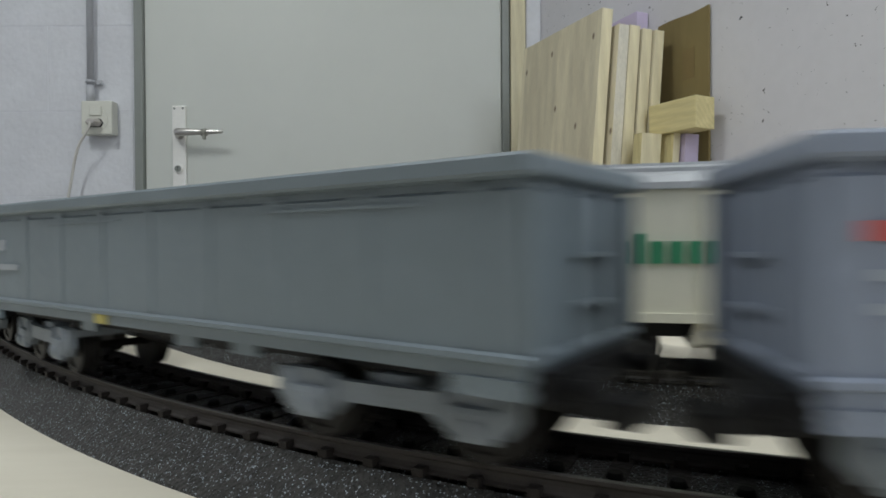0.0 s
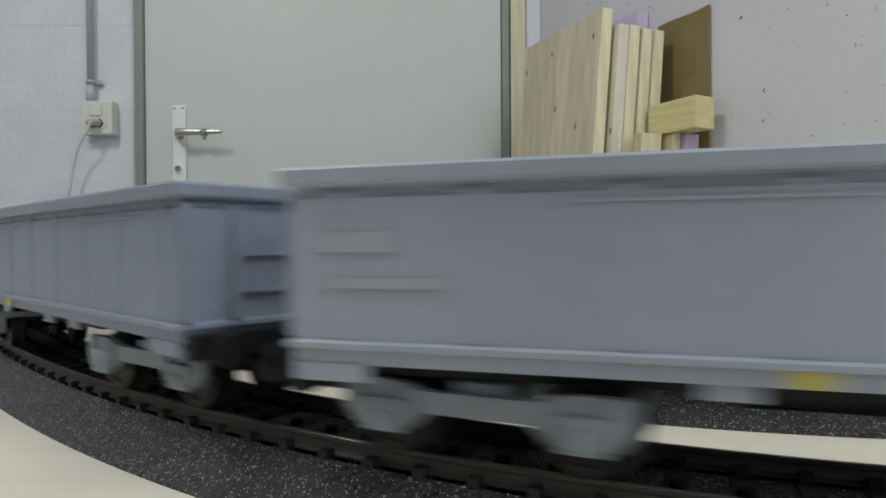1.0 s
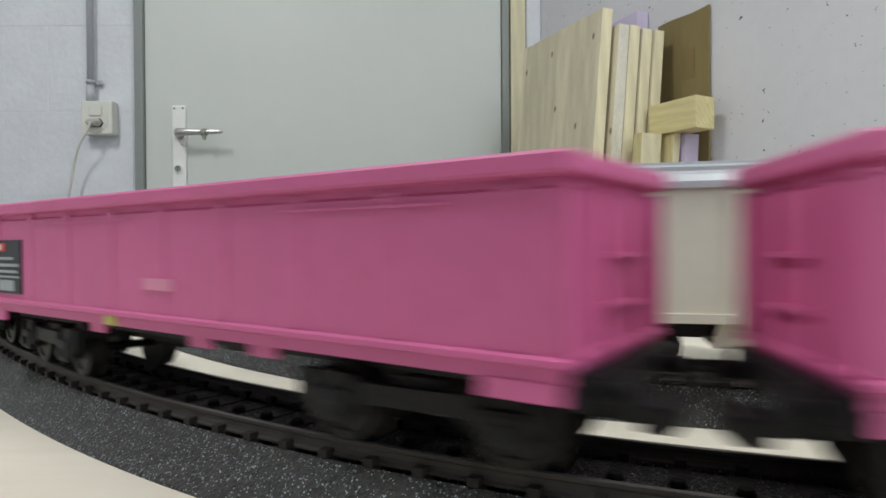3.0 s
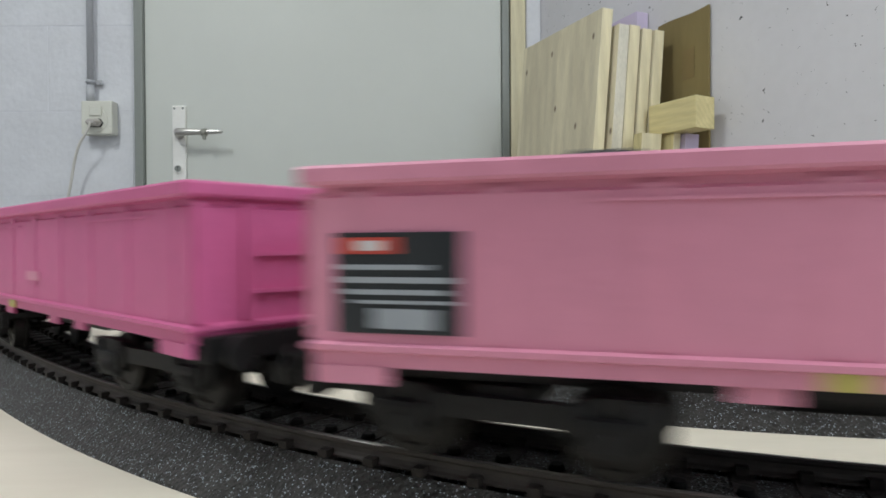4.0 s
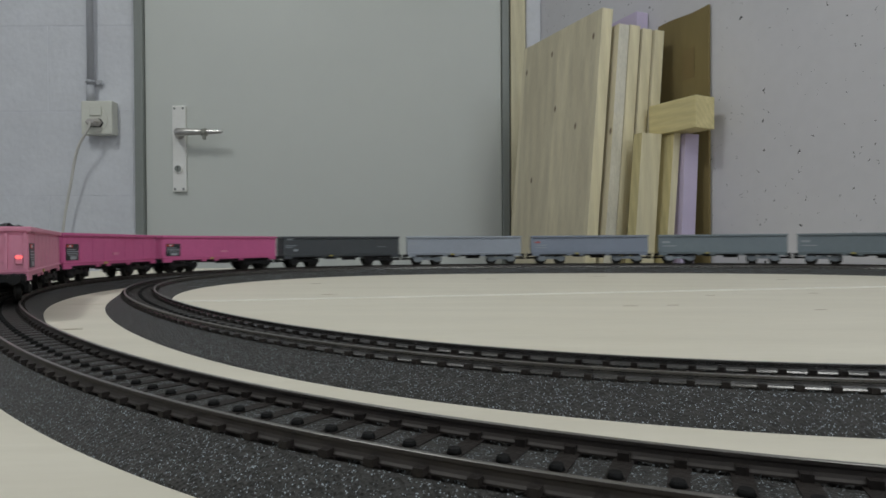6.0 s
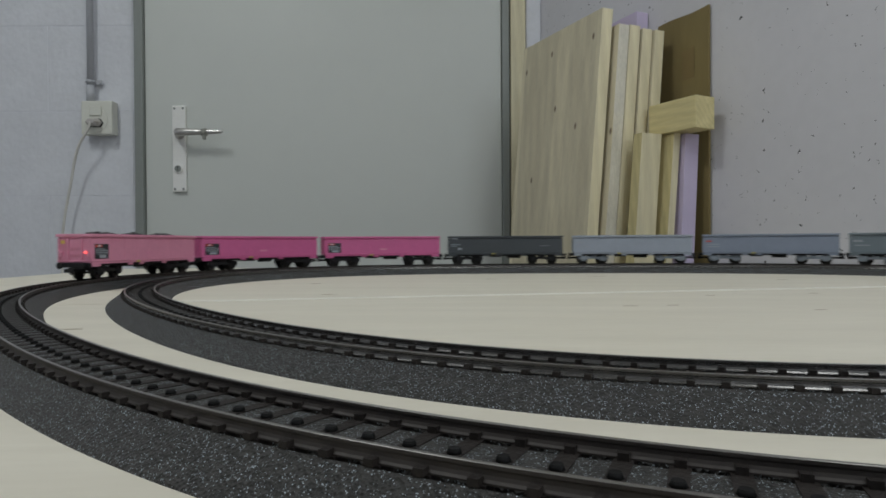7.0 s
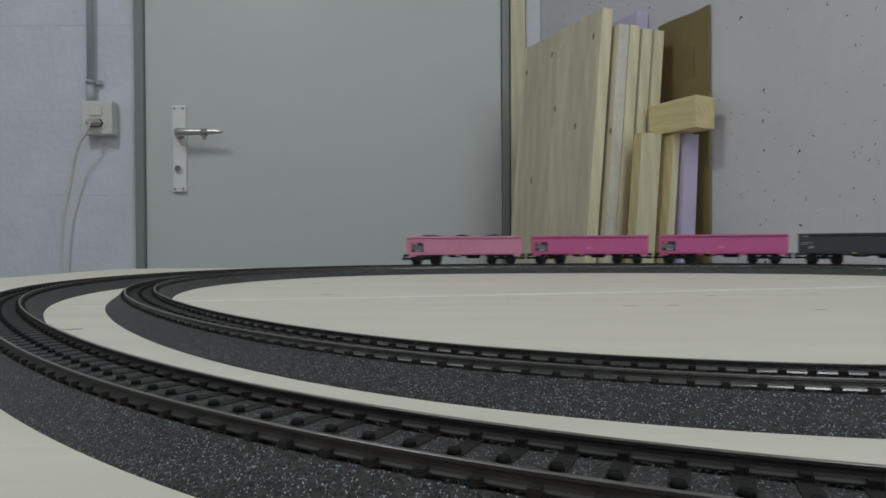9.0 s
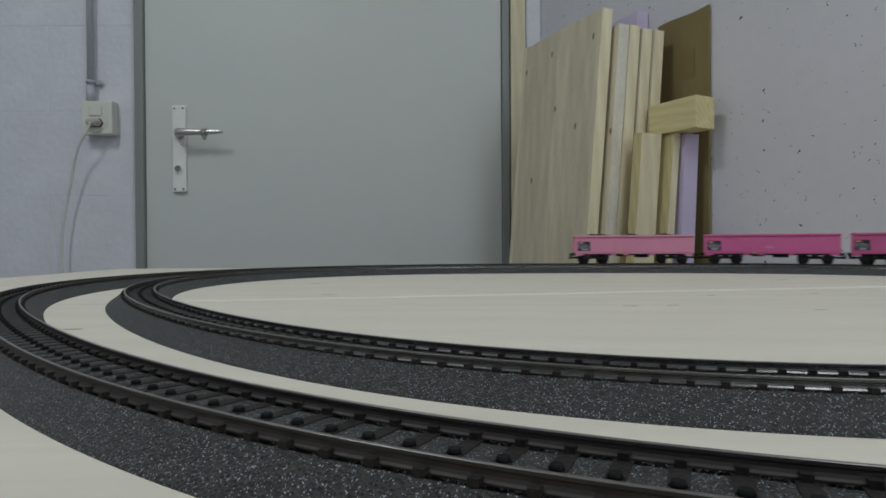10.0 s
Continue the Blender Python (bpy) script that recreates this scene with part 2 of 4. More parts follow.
_p.inputs["Base Color"].default_value = (0.30, 0.04, 0.035, 1)
_p.inputs["Roughness"].default_value = 0.2
_p.inputs["Emission Color"].default_value = (1, 0.10, 0.09, 1)
_p.inputs["Emission Strength"].default_value = 2.6
M_LENS = _lamp

# ---------------------------------------------------------------- mesh helpers


def box(bm, x0, y0, z0, x1, y1, z1, m=0, mx=None, bevel=0.0):
    """A box between two corners, its edges rounded if asked."""
    r = bmesh.ops.create_cube(bm, size=1.0)
    vs = r["verts"]
    for v in vs:
        v.co = Vector(((x0 + x1) / 2 + v.co.x * (x1 - x0), (y0 + y1) / 2 + v.co.y * (y1 - y0), (z0 + z1) / 2 + v.co.z * (z1 - z0)))
    fs = {f for v in vs for f in v.link_faces}
    for f in fs:
        f.material_index = m
    if bevel:
        es = {e for v in vs for e in v.link_edges}
        b = bmesh.ops.bevel(bm, geom=list(es), offset=bevel, segments=2, affect="EDGES", profile=0.6)
        vs = list({v for f in b["faces"] for v in f.verts} | {v for v in vs if v.is_valid})
        for f in b["faces"]:
            f.material_index = m
    if mx is not None:
        bmesh.ops.transform(bm, matrix=mx, verts=vs)
    return vs


def cyl(bm, p0, p1, r0, r1=None, seg=16, m=0, caps=True):
    """A cylinder or cone from p0 to p1."""
    p0, p1 = Vector(p0), Vector(p1)
    d = p1 - p0
    q = d.to_track_quat("Z", "Y").to_matrix().to_4x4()
    mx = Matrix.Translation((p0 + p1) / 2) @ q
    r = bmesh.ops.create_cone(bm, cap_ends=caps, segments=seg, radius1=r0, radius2=r0 if r1 is None else r1, depth=d.length, matrix=mx)
    for f in {f for v in r["verts"] for f in v.link_faces}:
        f.material_index = m
        f.smooth = len(f.verts) == 4
    return r["verts"]


def loft(bm, rings, closed=False, m=0, smooth=False, caps=True):
    """Skin rings of points, one after the other."""
    vv = [[bm.verts.new(p) for p in ring] for ring in rings]
    n = len(vv[0])
    span = range(len(vv) if closed else len(vv) - 1)
    for i in span:
        a, b = vv[i], vv[(i + 1) % len(vv)]
        for j in range(n):
            f = bm.faces.new((a[j], a[(j + 1) % n], b[(j + 1) % n], b[j]))
            f.material_index, f.smooth = (m[j] if isinstance(m, (list, tuple)) else m), smooth
    if caps and not closed:
        for ring in (vv[0], vv[-1]):
            bm.faces.new(ring).material_index = m if isinstance(m, int) else m[0]


def to_mesh(name, bm, mats):
    bmesh.ops.recalc_face_normals(bm, faces=bm.faces)
    me = bpy.data.meshes.new(name)
    bm.to_mesh(me)
    bm.free()
    for mm in (mats if isinstance(mats, (list, tuple)) else [mats]):
        me.materials.append(mm)
    return me


def part(name, bm, mats, parent=None, label=""):
    ob = new(name, to_mesh(name, bm, mats) if isinstance(bm, bmesh.types.BMesh) else bm)
    if parent is not None:
        ob.parent = parent
    return tagged(ob, label)


def thing(name, label, category, m=None, group="", kind=""):
    ob = new(name)
    ob.empty_display_size = 0.02
    if m is not None:
        ob.matrix_world = m
    return tagged(ob, label, category, group, kind)


def single(name, bm, mats, label, category, m=None, group="", kind=""):
    ob = part(name, bm, mats)
    if m is not None:
        ob.matrix_world = m
    return tagged(ob, label, category, group, kind)


# ---------------------------------------------------------------- the line of the track
R_OUT, R_IN, GAUGE = 0.4246, 0.36, 0.0161
CX, CY = 0.1523, 0.4848
RAIL_TOP, BED_TOP, FOOT = 0.0092, 0.0064, 0.0189

# how far, in millimetres, the hand-laid line strays from its circle: mean, then cosine and sine terms
STRAY_OUT = (-1.04, 20.13, -5.00, 1.99, 23.53, 1.16, -0.04, -1.76, -0.01, -0.26, 0.86)
STRAY_IN = (-2.25, 2.04, -1.17, 1.48, -1.70, -3.13, 0.23, 0.26, 2.41, 0.40, 0.28)


def stray(a, terms):
    d = terms[0]
    for n in range(2, 7):
        d += terms[2 * n - 3] * math.cos(n * a) + terms[2 * n - 2] * math.sin(n * a)
    return d / 1000


def swing(a):
    """The centre of the outer track where it is seen, by the angle about the middle of the oval."""
    r = R_OUT + stray(a, STRAY_OUT)
    return Vector((CX + r * math.cos(a), CY + r * math.sin(a)))


# out of view the line runs round a loop at the table's front corner
LOOP_WAY = ((0.690, 0.300), (0.775, 0.120), (0.805, -0.060), (0.720, -0.205), (0.560, -0.220), (0.440, -0.150), (0.345, -0.020))


A_FAR, A_NEAR = radians(18), radians(280)


def track_line():
    """Points along the closed outer centre line, clockwise from the far side, at even steps; far side is s = 0."""
    a0, a1 = A_FAR, A_NEAR
    n = 1200
    pts = [swing(a1 + (a0 - a1) * i / n) for i in range(n + 1)]
    # on the far side it leads away to the right and comes back along the table's front
    t0 = (pts[-1] - pts[-2]).normalized()
    t1 = (pts[1] - pts[0]).normalized()
    way = [pts[-1]] + [Vector(p) for p in LOOP_WAY] + [pts[0]]
    m = 90
    for k in range(len(way) - 1):
        a, b = way[k], way[k + 1]
        ta = t0 * (b - a).length if k == 0 else (b - way[k - 1]) * 0.5
        tb = t1 * (b - a).length if k == len(way) - 2 else (way[k + 2] - a) * 0.5
        for i in range(1 if k == 0 else 0, m):
            u = i / m
            pts.append(a * (2 * u ** 3 - 3 * u * u + 1) + ta * (u ** 3 - 2 * u * u + u) + b * (3 * u * u - 2 * u ** 3) + tb * (u ** 3 - u * u))
    return pts


LINE = track_line()
_d = [0.0]
for _i in range(len(LINE)):
    _d.append(_d[-1] + (LINE[(_i + 1) % len(LINE)] - LINE[_i]).length)
LOOP = _d[-1]
_XS = np.array([p.x for p in LINE] + [LINE[0].x])
_YS = np.array([p.y for p in LINE] + [LINE[0].y])
_DS = np.array(_d)
_far = min(range(1201), key=lambda i: abs(math.atan2(LINE[i].y - CY, LINE[i].x - CX) - math.pi / 2))
S_FAR = _d[_far]              # length along the line at the far side's middle
S_SEEN = _d[1200]             # up to here the line is in view


# from the outer to the inner centre line, along the way
_GAP = np.array([R_IN - R_OUT + stray(A_NEAR + (A_FAR - A_NEAR) * i / 1200, STRAY_IN) for i in range(1201)])
_GAP = np.append(_GAP, np.linspace(_GAP[-1], _GAP[0], len(LINE) + 1 - len(_GAP)))


def on_line(s, inner=False):
    """Place and heading at length s along the outer centre line, or on the inner line beside it."""
    s = s % LOOP
    off = np.interp(s, _DS, _GAP) if inner else 0.0
    e = 0.002
    x, y = np.interp(s, _DS, _XS), np.interp(s, _DS, _YS)
    xa, ya = np.interp((s - e) % LOOP, _DS, _XS), np.interp((s - e) % LOOP, _DS, _YS)
    xb, yb = np.interp((s + e) % LOOP, _DS, _XS), np.interp((s + e) % LOOP, _DS, _YS)
    h = math.atan2(yb - ya, xb - xa)
    return Vector((x - math.sin(h) * off, y + math.cos(h) * off)), h


# ---------------------------------------------------------------- the room
BACK = 1.65                   # the wall with the door
CORNER = Vector((0.25, BACK))
U = Vector((0.405, -0.914)).normalized()      # along the concrete wall, towards the camera
N = Vector((U.y, -U.x))                       # out of it, into the room


def wall_frame(u, n, z=0.0, yaw=0.0):
    """A pose on the concrete wall: x along it towards the camera, y into the wall, z up."""
    p = CORNER + U * u + N * n
    return Matrix.Translation((p.x, p.y, z)) @ Matrix.Rotation(math.atan2(U.y, U.x) + yaw, 4, "Z")


def build_room():
    bm = bmesh.new()
    box(bm, -2.4, -1.6, -0.1, 2.6, BACK + 0.2, 0.0)
    single("floor", bm, M_FLOOR, "grey screed floor", "floor", kind="structure")
    bm = bmesh.new()
    box(bm, -2.4, -1.6, 2.42, 2.6, BACK + 0.2, 2.52)
    single("ceiling", bm, M_CEIL, "white painted ceiling", "ceiling", kind="structure")
    # wall with the door: left of it, above it and right of it
    bm = bmesh.new()
    box(bm, -2.3, BACK + 0.008, 0, -0.79, BACK + 0.2, 2.42)
    box(bm, -0.79, BACK + 0.008, 2.07, 0.173, BACK + 0.2, 2.42)
    box(bm, 0.173, BACK + 0.008, 0, 0.45, BACK + 0.2, 2.42)
    wall = single("wall_north", bm, M_JOINT, "white painted block wall with shallow joints", "wall", kind="structure")
    bm = bmesh.new()
    box(bm, -2.4, -1.6, 0, -2.3, BACK + 0.2, 2.42)
    single("wall_west", bm, M_WALL, "white painted wall", "wall", kind="structure")
    bm = bmesh.new()
    box(bm, -2.4, -1.7, 0, 1.11, -1.6, 2.42)
    box(bm, 1.65, -1.7, 0, 2.6, -1.6, 2.42)
    box(bm, 1.11, -1.7, 0, 1.65, -1.6, 1.35)
    box(bm, 1.11, -1.7, 2.05, 1.65, -1.6, 2.42)
    single("wall_south", bm, M_WALL, "white painted wall", "wall", kind="structure")
    win = thing("window_1", "small cellar window with white frame and frosted daylight", "window", kind="structure")
    for x0, x1, z0, z1 in ((1.11, 1.15, 1.35, 2.05), (1.61, 1.65, 1.35, 2.05), (1.15, 1.61, 1.35, 1.39), (1.15, 1.61, 2.01, 2.05)):
        bm = bmesh.new()
        box(bm, x0, -1.69, z0, x1, -1.63, z1, bevel=0.003)
        part("frame_bar", bm, M_CEIL, win)
    bm = bmesh.new()
    box(bm, 1.145, -1.672, 1.385, 1.615, -1.668, 2.015)
    part("pane", bm, mat("frosted_pane", (0.7, 0.75, 0.78), 0.3, 0, 0.03, 10), win)
    bm = bmesh.new()
    box(bm, 0.0, 0.0, 0, 3.65, 0.2, 2.42)
    w = single("wall_east", bm, M_PIT, "off-white painted concrete wall with small dark air holes", "wall", kind="structure")
    w.matrix_world = wall_frame(0, 0)
    # courses of painted blocks left of the door
    h, l, g = 0.2183, 0.4408, 0.0022
    shapes = {}
    for row in range(11):
        z0 = 0.009 + row * (h + g)
        shift = -1.024 if row % 2 else -1.246
        x = shift - 3 * (l + g)
        while x < -0.795:
            a, b = max(x + g, -2.295), min(x + l + g, -0.792)
            if b - a > 0.02:
                key = round(b - a, 3)
                if key not in shapes:
                    bm = bmesh.new()
                    box(bm, 0, -0.0003, 0, b - a, 0.012, h, bevel=0.0008)
                    shapes[key] = to_mesh("block", bm, M_WALL)
                ob = part("block", shapes[key], None, wall)
                ob.location = (a, BACK + 0.0073, z0 + random.uniform(-0.001, 0.001))
                ob.rotation_euler = (random.uniform(-0.001, 0.001), 0, random.uniform(-0.001, 0.001))
            x += l + g


def build_door():
    door = thing("door_1", "pale grey-green flush door, closed, in a grey steel frame", "door", kind="structure")
    bm = bmesh.new()
    box(bm, -0.7672, BACK - 0.002, 0.008, 0.1535, BACK + 0.04, 2.045, bevel=0.002)
    leaf = part("door_leaf", bm, M_DOOR, door)
    for x0, x1 in ((-0.790, -0.768), (0.1545, 0.1735)):
        bm = bmesh.new()
        box(bm, x0, BACK - 0.016, 0, x1, BACK + 0.10, 2.07, bevel=0.003)
        part("jamb", bm, M_FRAME, door)
    bm = bmesh.new()
    box(bm, -0.768, BACK - 0.016, 2.048, 0.1545, BACK + 0.10, 2.07, bevel=0.003)
    part("head_jamb", bm, M_FRAME, door)
    bm = bmesh.new()
    box(bm, -0.6945, BACK - 0.012, 0.898, -0.6600, BACK - 0.0015, 1.1195, bevel=0.0022)
    plate = part("handle_plate", bm, M_STEEL, door, "brushed steel plate with four screws")
    for x, z in ((-0.6885, 1.1125), (-0.6665, 1.1125), (-0.6885, 0.905), (-0.6665, 0.905)):
        bm = bmesh.new()
        cyl(bm, (x, BACK - 0.011, z), (x, BACK - 0.0132, z), 0.0032, 0.0026, 12)
        box(bm, x - 0.0026, BACK - 0.0136, z - 0.0004, x + 0.0026, BACK - 0.0131, z + 0.0004, 1)
        part("screw", bm, [M_FRAME, M_DARK], plate)
    # lever: neck, elbow, tapering grip
    bm = bmesh.new()
    cyl(bm, (-0.675, BACK - 0.008, 1.0440), (-0.675, BACK - 0.016, 1.0440), 0.0125, 0.0115, 24)
    cyl(bm, (-0.675, BACK - 0.014, 1.0440), (-0.666, BACK - 0.046, 1.0440), 0.0085, 0.0085, 20)
    rings = []
    for x, r in ((-0.6745, 0.004), (-0.672, 0.0085), (-0.666, 0.0105), (-0.642, 0.0090), (-0.602, 0.0070), (-0.562, 0.0050), (-0.554, 0.004), (-0.552, 0.002)):
        rings.append([(x, BACK - 0.048 + math.cos(k * math.pi / 8) * r * 0.75, 1.0450 + math.sin(k * math.pi / 8) * r) for k in range(16)])
    loft(bm, rings, smooth=True)
    part("lever", bm, M_LEVER, door, "tapered brushed steel lever")
    # rubber stop on the lever
    bm = bmesh.new()
    rings = [[(x, BACK - 0.048 + math.cos(k * math.pi / 8) * 0.0085, 1.0440 + math.sin(k * math.pi / 8) * 0.0095) for k in range(16)] for x in (-0.6055, -0.5920)]
    loft(bm, rings, smooth=True)
    box(bm, -0.6025, BACK - 0.0525, 1.026, -0.5950, BACK - 0.0435, 1.042, bevel=0.001)
    part("rubber_stop", bm, mat("grey_rubber", (0.30, 0.30, 0.26), 0.6, 0, 0.1, 60), door, "grey rubber ring on the lever")
    bm = bmesh.new()
    cyl(bm, (-0.679, BACK - 0.008, 0.957), (-0.679, BACK - 0.016, 0.957), 0.0125, 0.0115, 28)
    cyl(bm, (-0.679, BACK - 0.0155, 0.957), (-0.679, BACK - 0.0185, 0.957), 0.0082, 0.0080, 24, 1)
    box(bm, -0.6798, BACK - 0.0192, 0.953, -0.6782, BACK - 0.0182, 0.963, 2)
    part("lock_cylinder", bm, [M_STEEL, M_FRAME, M_DARK], door, "round lock cylinder with keyhole")


def build_socket():
    s = thing("wall_socket", "cream surface-mounted switch and socket box on the block wall", "socket")
    x, z, y = -0.8790, 1.0870, BACK + 0.012
    bm = bmesh.new()
    box(bm, x - 0.0395, y - 0.042, z - 0.043, x + 0.0395, y - 0.010, z + 0.0425, bevel=0.004)
    part("housing", bm, M_PLAST, s)
    bm = bmesh.new()
    cyl(bm, (x - 0.002, y - 0.0415, z - 0.008), (x - 0.002, y - 0.044, z - 0.008), 0.031, 0.030, 36)
    part("face_ring", bm, M_PLAST, s)
    bm = bmesh.new()
    box(bm, x - 0.017, y - 0.0475, z + 0.003, x + 0.015, y - 0.043, z + 0.028, bevel=0.003)
    part("rocker_switch", bm, M_PLAST, s)
    # flat dark slab in place of the recess, its shade put into the colour
    bm = bmesh.new()
    vs = [(0.019, 0), (0.012, 0.0095), (-0.012, 0.0095), (-0.019, 0), (-0.012, -0.0095), (0.012, -0.0095)]
    loft(bm, [[(x - 0.002 + a * k, y - d, z - 0.015 + b * k) for a, b in vs] for d, k in ((0.0435, 1.12), (0.0452, 1.12))])
    part("socket_recess_shade", bm, M_DARK, s)
    p = thing("mains_plug", "white mains plug in the socket with its hanging cable", "plug")
    bm = bmesh.new()
    loft(bm, [[(x - 0.002 + a * k, y - d, z - 0.015 + b * k) for a, b in vs] for d, k in ((0.044, 0.95), (0.060, 0.9), (0.069, 0.55))])
    part("plug_body", bm, mat("grey_white_plug", (0.50, 0.47, 0.44), 0.5, 0, 0.08, 60), p)
    pts = [(x - 0.002, y - 0.066, z - 0.015), (-0.922, y - 0.068, 1.062), (-0.944, y - 0.06, 1.024), (-0.958, y - 0.05, 0.975), (-0.966, y - 0.045, 0.93),
           (-0.975, y - 0.04, 0.885), (-0.985, y - 0.04, 0.83), (-0.991, y - 0.04, 0.775), (-0.992, y - 0.04, 0.70), (-0.985, y - 0.045, 0.45), (-0.99, y - 0.05, 0.20), (-0.97, y - 0.07, 0.004)]
    pts = [((px * (py / BACK) + 0.004), py, 0.757 + (pz - 0.757) * py / BACK) for px, py, pz in pts[1:9]]
    pts = [(x - 0.002, y - 0.066, z - 0.015)] + pts + [(-0.955, y - 0.045, 0.45), (-0.96, y - 0.05, 0.20), (-0.94, y - 0.07, 0.004)]
    tube("cable", pts, 0.0032, M_CABLE, p)
    y = BACK
    c = thing("conduit", "grey plastic cable conduit running up the wall", "conduit")
    bm = bmesh.new()
    cyl(bm, (-0.903, y - 0.012, z + 0.043), (-0.903, y - 0.012, 2.42), 0.0082, 0.0082, 20)
    part("pipe", bm, M_PVC, c)
    bm = bmesh.new()
    cyl(bm, (-0.903, y - 0.012, z + 0.043), (-0.903, y - 0.012, z + 0.085), 0.0102, 0.0102, 20)
    part("sleeve", bm, M_PVC, c)
    bm = bmesh.new()
    cyl(bm, (-0.903, y - 0.012, 1.178), (-0.903, y - 0.012, 1.185), 0.0118, 0.0118, 20)
    box(bm, -0.895, y - 0.004, 1.176, -0.877, y + 0.001, 1.188, bevel=0.001)
    cyl(bm, (-0.882, y - 0.003, 1.182), (-0.882, y - 0.0065, 1.182), 0.003, 0.003, 10)
    part("clip", bm, M_PVC, c)


def tube(name, pts, r, m, parent):
    cu = bpy.data.curves.new(name, "CURVE")
    cu.dimensions, cu.bevel_depth, cu.bevel_resolution, cu.resolution_u = "3D", r, 3, 8
    sp = cu.splines.new("BEZIER")
    sp.bezier_points.add(len(pts) - 1)
    for b, p in zip(sp.bezier_points, pts):
        b.co, b.handle_left_type, b.handle_right_type = p, "AUTO", "AUTO"
    cu.materials.append(m)
    ob = new(name, cu)
    ob.parent = parent
    return ob


def plank(name, u, n, top, t, length, mats, label, category, lean=4.5, group="", base=0.0, taper=0.0):
    """A board on edge against the concrete wall: u, n of its front top corner, standing on the floor and leaning to the wall."""
    k = math.tan(radians(lean))
    bm = bmesh.new()
    hgt = top - base
    seg = 4
    rings = []
    for i in range(seg + 1):
        z = base + hgt * i / seg
        o = (top - z) * k
        j = 0.0012 * math.sin(i * 2.3 + u * 40)
        rings.append([(j, -o, z), (j, t - o, z), (-length + j, t - o, z), (-length, -o, z)])
    loft(bm, rings, m=0)
    es = [e for e in bm.edges if e.calc_face_angle(0) > 1.0]
    bmesh.ops.bevel(bm, geom=es, offset=0.0012, segments=1, affect="EDGES")
    bmesh.ops.recalc_face_normals(bm, faces=bm.faces)
    for f in bm.faces:
        # front ends take the second material; in pine it carries their brighter light
        if f.normal.x > 0.7 and len(mats) > 1:
            f.material_index = 1
    ob = single(name, bm, mats, label, category, group=group)
    ob.matrix_world = wall_frame(u, n)
    return ob


def build_boards():
    g = "boards leaning on the concrete wall"
    plank("shelf_board", 0.465, 0.1595, 1.188, 0.0235, 0.272, [M_PINE, M_PALE_LIT_PINE], "wide pale glued pine panel with small knots, leaning", "board", 5.0, g)
    plank("wrapped_board", 0.4776, 0.1313, 1.159, 0.0225, 0.26, [M_PINE, M_FILM], "pine board with shrink film round its edge", "board", 5.0, g)
    plank("pine_plank", 0.4786, 0.1075, 1.160, 0.0235, 0.28, [M_PINE, M_PALE_LIT_PINE], "pale pine plank standing on end", "board", 5.0, g)
    plank("pine_plank", 0.4816, 0.0805, 1.156, 0.0225, 0.26, [M_PINE, M_PALE_LIT_PINE], "pale pine plank with a knot", "board", 5.0, g)
    plank("pine_plank", 0.4865, 0.0555, 1.155, 0.0215, 0.26, [M_PINE, M_PALE_LIT_PINE], "pale pine plank beside the cardboard", "board", 5.0, g)
    plank("foam_slab", 0.4075, 0.0310, 1.2185, 0.028, 0.22, [M_FOAMB], "lilac insulation foam slab standing behind the planks", "foam slab", 1.6, g)
    plank("pine_post", 0.5300, 0.1250, 0.953, 0.0440, 0.022, [M_LARCH, M_PALE_LIT_PINE], "short square pine post with clear growth lines", "post", 5.0, g)
    plank("pine_post", 0.5480, 0.0700, 0.953, 0.0150, 0.035, [M_LARCH, M_PALE_LIT_PINE], "short pale pine batten", "post", 5.0, g)
    plank("foam_slab", 0.5560, 0.0515, 0.952, 0.0310, 0.045, [M_FOAMB], "lilac insulation foam strip beside the pine posts", "foam slab", 3.0, g)
    bm = bmesh.new()
    box(bm, -0.105, 0.0, 0, 0.0, 0.046, 0.055, bevel=0.0015)
    b = single("beam_offcut", bm, M_OFFCUT, "yellowish pine beam offcut lying on the post tops", "offcut")
    b.matrix_world = Matrix.Translation((0.4260, 1.070, 0.9536)) @ Matrix.Rotation(radians(-62), 4, "Z")
    # cardboard sheet with a darker patch of tape
    card = thing("cardboard_sheet", "brown cardboard sheet leaning on the concrete wall", "cardboard")
    bm = bmesh.new()
    rings = []
    for i in range(9):
        x = -0.125 + 0.125 * i / 8
        w = 0.0010 * math.sin(i * 1.1)
        top = 1.180 + 0.0015 * math.sin(i * 0.9)
        rings.append([(x, -0.006 + w, 0.0), (x, -0.002 + w, 0.0), (x, -0.002 + w, top), (x, -0.006 + w, top)])
    loft(bm, rings, smooth=False)
    part("sheet", bm, M_CARD, card)
    bm = bmesh.new()
    box(bm, -0.062, -0.0070, 1.06, -0.032, -0.0064, 1.115)
    part("tape_patch", bm, mat("brown_tape", (0.215, 0.155, 0.062), 0.5, 0, 0.05, 30), card, "darker brown square of tape")
    card.matrix_world = wall_frame(0.566, 0.002)
    # planks upright beside the door frame
    bm = bmesh.new()
    box(bm, 0.176, BACK - 0.022, 0, 0.214, BACK + 0.006, 2.02, bevel=0.002)
    single("door_side_plank", bm, M_PALE_LIT_PINE, "yellowish pine plank standing beside the door frame", "plank")
    bm = bmesh.new()
    box(bm, 0.216, BACK - 0.014, 0, 0.2535, BACK + 0.006, 2.02, bevel=0.002)
    single("white_plank", bm, M_WALL, "white painted plank standing in the corner", "plank")


